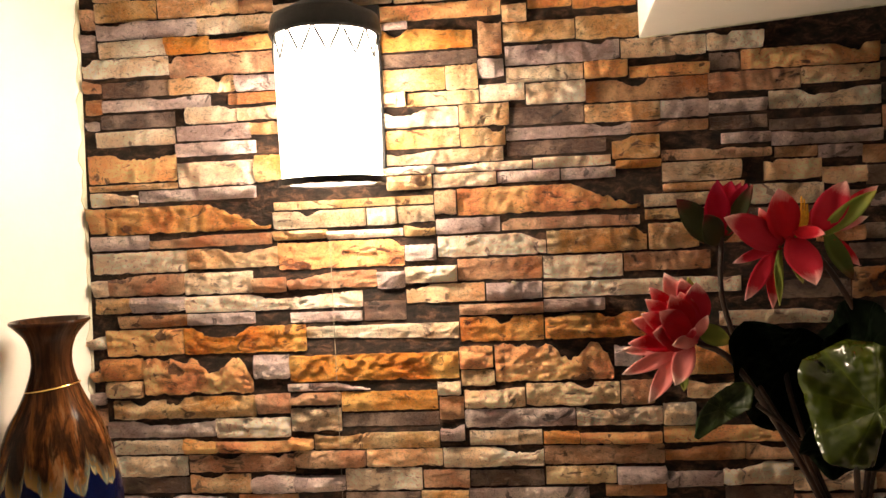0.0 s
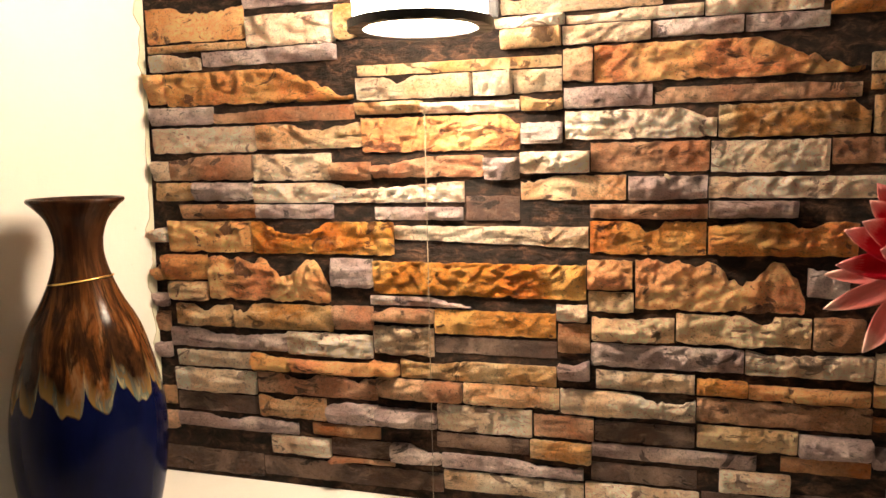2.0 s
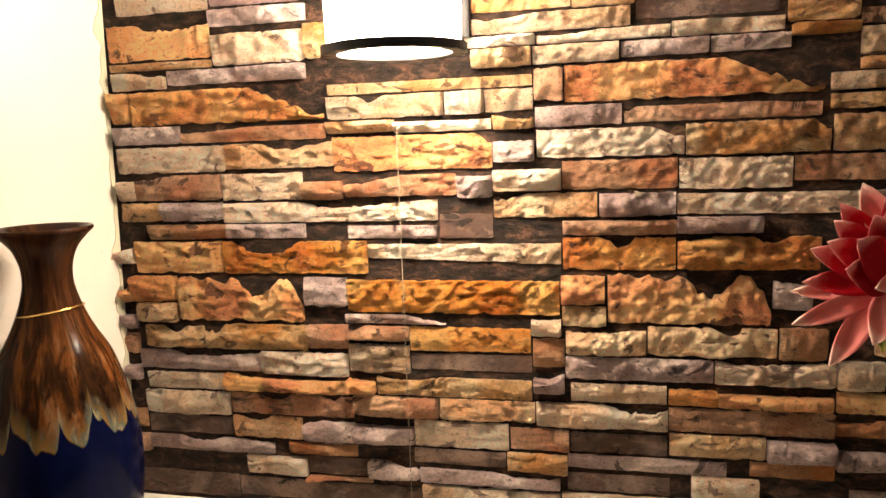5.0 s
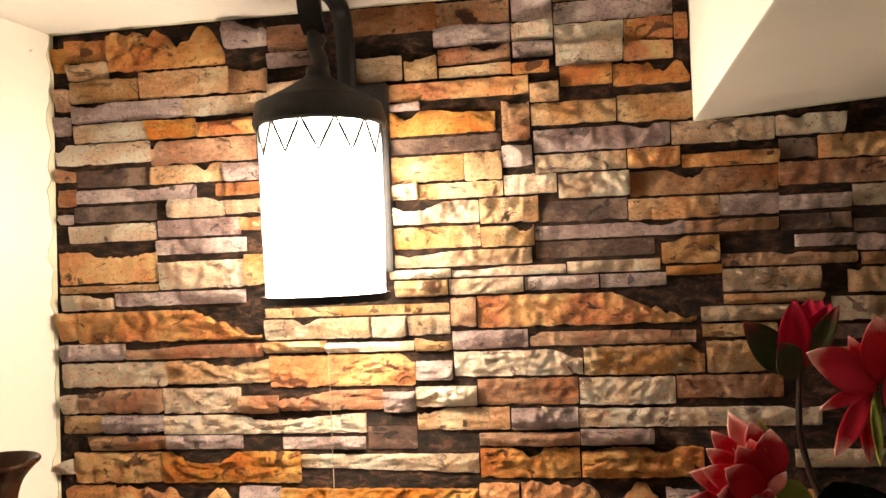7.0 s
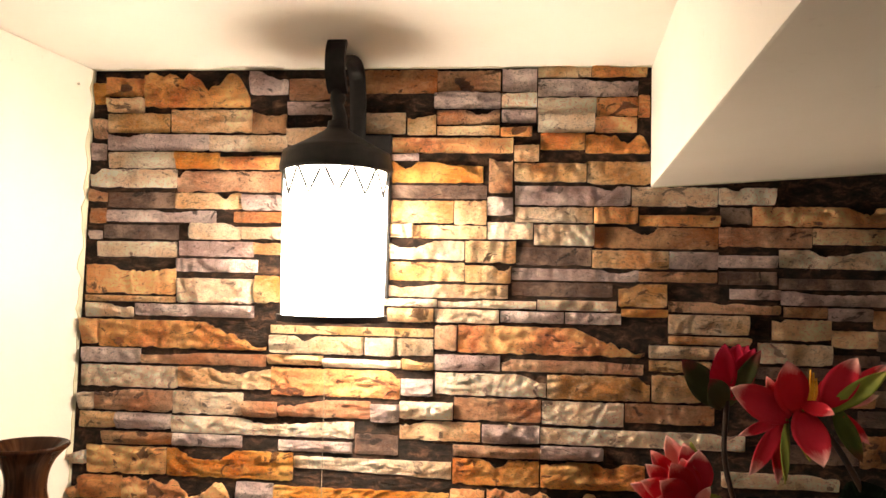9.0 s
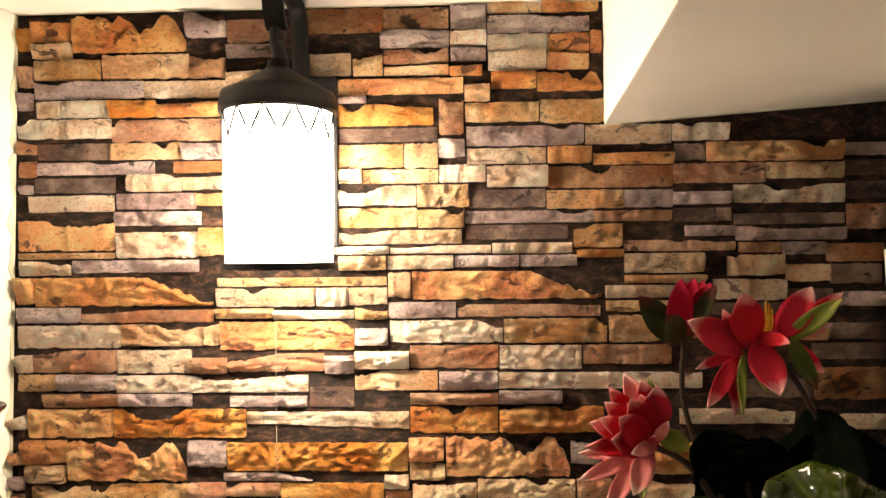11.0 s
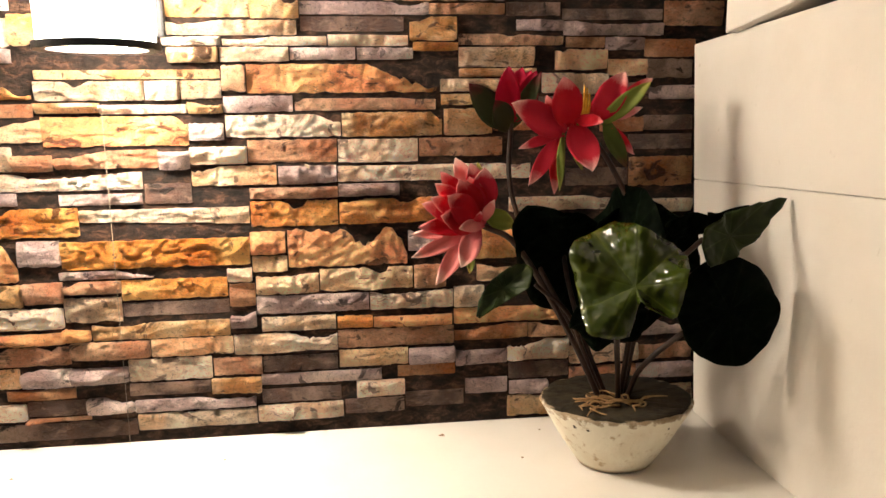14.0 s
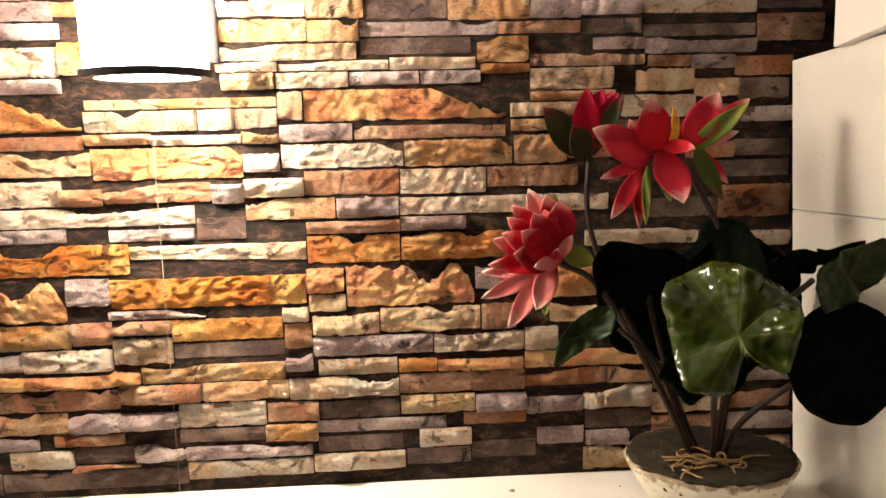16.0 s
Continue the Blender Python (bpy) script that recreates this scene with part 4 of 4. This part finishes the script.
lay_stones([(7, 674, 166, 54, 'o'), (176, 661, 141, 45, 'c'), (319, 663, 54, 50, 't'), (547, 664, 91, 14, 'c'), (547, 680, 212, 24, 'c'), (640, 664, 167, 14, 'c'), (686, 706, 78, 31, 't'), (766, 686, 168, 25, 'd'), (809, 663, 132, 18, 'c'), (943, 671, 80, 40, 't'), (1025, 664, 178, 19, 'b'), (1124, 688, 79, 18, 'g'), (1202, 706, 179, 19, 'd'), (1205, 680, 176, 24, 'g'), (1210, 660, 68, 18, 'b'), (1383, 696, 105, 43, 'b')])
lay_stones([(8, 661, 166, 11, 't'), (9, 633, 89, 26, 'c'), (100, 637, 113, 22, 'g'), (215, 637, 103, 22, 'g'), (348, 612, 286, 15, 't'), (554, 637, 80, 25, 't'), (636, 638, 109, 24, 'c'), (747, 641, 106, 20, 'g'), (855, 641, 92, 20, 'g'), (949, 655, 74, 14, 'o'), (1025, 628, 129, 34, 'c'), (1192, 622, 91, 36, 't'), (1280, 656, 68, 22, 'g'), (1285, 612, 68, 30, 't'), (1350, 644, 87, 31, 'b'), (1355, 608, 83, 34, 'd')])
lay_stones([(4, 584, 32, 47, 'o'), (38, 580, 304, 51, 'p'), (348, 578, 166, 32, 'c'), (516, 578, 53, 32, 'c'), (571, 579, 63, 31, 'c'), (636, 590, 38, 45, 'b'), (638, 557, 111, 28, 'g'), (676, 587, 310, 49, 'p'), (751, 559, 234, 21, 'b'), (994, 566, 98, 19, 't'), (994, 588, 116, 22, 'c'), (1026, 612, 127, 14, 't'), (1169, 584, 54, 35, 'c'), (1225, 582, 58, 36, 'c'), (1285, 582, 74, 20, 'd'), (1361, 572, 78, 25, 'g')])
lay_stones([(6, 510, 177, 40, 'c'), (10, 553, 103, 27, 'g'), (115, 553, 227, 22, 'b'), (185, 513, 167, 38, 't'), (348, 559, 96, 17, 't'), (354, 505, 224, 50, 'o'), (446, 557, 133, 15, 'c'), (580, 513, 56, 29, 'g'), (581, 556, 55, 21, 't'), (638, 516, 187, 39, 'c'), (827, 515, 169, 42, 't'), (998, 515, 84, 47, 't'), (1084, 522, 161, 31, 'b'), (1164, 559, 125, 21, 'd'), (1272, 517, 77, 33, 'b'), (1351, 519, 90, 27, 'd')])
lay_stones([(7, 469, 24, 31, 'c'), (7, 438, 68, 29, 't'), (33, 469, 142, 39, 'b'), (77, 438, 97, 29, 'g'), (177, 467, 127, 41, 'c'), (306, 467, 57, 27, 'b'), (369, 470, 159, 31, 'b'), (530, 466, 48, 31, 'g'), (580, 474, 90, 30, 'c'), (580, 438, 137, 34, 't'), (672, 474, 145, 40, 'b'), (719, 438, 97, 32, 'g'), (818, 440, 331, 28, 'c'), (819, 472, 134, 41, 'c'), (955, 480, 143, 33, 'b'), (1324, 486, 118, 28, 'd')])
lay_stones([(-13, 374, 35, 24, 'c'), (24, 359, 145, 50, 'o'), (50, 411, 128, 23, 'b'), (176, 435, 325, 30, 'c'), (180, 412, 123, 22, 'g'), (369, 411, 130, 19, 'g'), (398, 374, 271, 30, 's'), (503, 410, 75, 36, 'd'), (671, 367, 145, 45, 'o'), (672, 414, 144, 20, 'b'), (818, 416, 102, 22, 'g'), (818, 368, 170, 45, 'o'), (1111, 382, 183, 26, 'c'), (1212, 424, 113, 32, 'd'), (1327, 420, 117, 55, 'b'), (1369, 374, 76, 25, 'c')])
lay_stones([(-6, 314, 22, 28, 'o'), (18, 284, 70, 30, 't'), (18, 315, 70, 42, 'o'), (90, 286, 205, 71, 'z'), (171, 359, 225, 50, 'o'), (297, 312, 66, 44, 'g'), (357, 288, 149, 14, 'q'), (365, 304, 301, 49, 'o'), (627, 275, 41, 27, 'c'), (668, 320, 57, 41, 'o'), (670, 290, 58, 28, 't'), (730, 295, 203, 70, 'z'), (935, 318, 44, 43, 'g'), (1044, 300, 96, 53, 'o'), (1142, 300, 89, 30, 'b'), (1345, 282, 107, 33, 'd')])
lay_stones([(-10, 232, 27, 34, 'b'), (-9, 272, 25, 23, 'g'), (32, 244, 96, 35, 't'), (130, 243, 167, 41, 't'), (299, 248, 62, 38, 'b'), (363, 214, 89, 45, 'c'), (363, 264, 90, 21, 'b'), (454, 222, 173, 25, 'd'), (455, 250, 170, 36, 'o'), (629, 232, 42, 41, 'b'), (673, 251, 106, 37, 't'), (782, 252, 159, 41, 't'), (943, 251, 57, 44, 'b'), (1013, 215, 54, 39, 'c'), (1054, 260, 157, 31, 't'), (1218, 262, 125, 36, 'b')])
lay_stones([(-10, 190, 25, 28, 'g'), (17, 209, 203, 32, 'g'), (27, 178, 132, 27, 'c'), (160, 179, 62, 28, 'o'), (221, 206, 137, 37, 'c'), (359, 184, 41, 28, 'o'), (401, 182, 226, 30, 't'), (629, 194, 42, 36, 'g'), (673, 216, 191, 33, 'g'), (679, 185, 127, 27, 'c'), (808, 185, 62, 29, 'o'), (866, 216, 145, 33, 'c'), (872, 184, 138, 20, 'o'), (1012, 184, 203, 29, 'o'), (1216, 184, 130, 37, 't'), (1348, 182, 105, 43, 'b')])
lay_stones([(20, 138, 144, 38, 'c'), (166, 143, 198, 34, 'b'), (224, 179, 133, 21, 'o'), (366, 150, 127, 31, 'b'), (456, 107, 137, 41, 'c'), (495, 150, 136, 32, 't'), (595, 110, 81, 34, 'b'), (633, 147, 174, 36, 'c'), (809, 115, 120, 32, 't'), (809, 149, 203, 34, 'b'), (931, 115, 82, 29, 'g'), (1014, 153, 132, 29, 'b'), (1110, 110, 113, 40, 'c'), (1148, 153, 75, 28, 'b'), (1225, 138, 123, 34, 'd'), (1350, 146, 105, 29, 'g')])
lay_stones([(-7, 112, 25, 32, 'b'), (20, 106, 146, 30, 'd'), (23, 80, 209, 23, 'g'), (168, 105, 113, 36, 't'), (256, 84, 111, 19, 'b'), (283, 105, 80, 33, 'g'), (365, 108, 89, 28, 'g'), (454, 82, 133, 23, 'd'), (589, 77, 84, 30, 't'), (675, 89, 207, 21, 'g'), (678, 112, 129, 30, 'd'), (912, 92, 101, 21, 'b'), (1015, 108, 93, 27, 'g'), (1112, 76, 111, 32, 'd'), (1225, 100, 129, 34, 'c'), (1356, 100, 101, 32, 'b')])
lay_stones([(-6, 72, 27, 31, 'b'), (186, 48, 100, 31, 'c'), (288, 54, 95, 28, 'd'), (288, 45, 99, 7, 'b'), (385, 54, 74, 29, 'g'), (461, 52, 202, 23, 'g'), (665, 23, 149, 31, 'c'), (675, 56, 135, 27, 'd'), (816, 28, 106, 28, 'd'), (838, 58, 85, 31, 'c'), (924, 34, 105, 30, 'd'), (1032, 53, 78, 30, 'g'), (1112, 48, 70, 26, 'g'), (1202, 22, 149, 30, 'd'), (1225, 62, 125, 32, 'b'), (1352, 64, 107, 30, 'g')])
lay_stones([(-14, 4, 182, 41, 'd'), (170, 11, 292, 32, 'd'), (464, 20, 199, 30, 'c'), (1110, 5, 90, 41, 't'), (1353, 18, 108, 33, 't')])
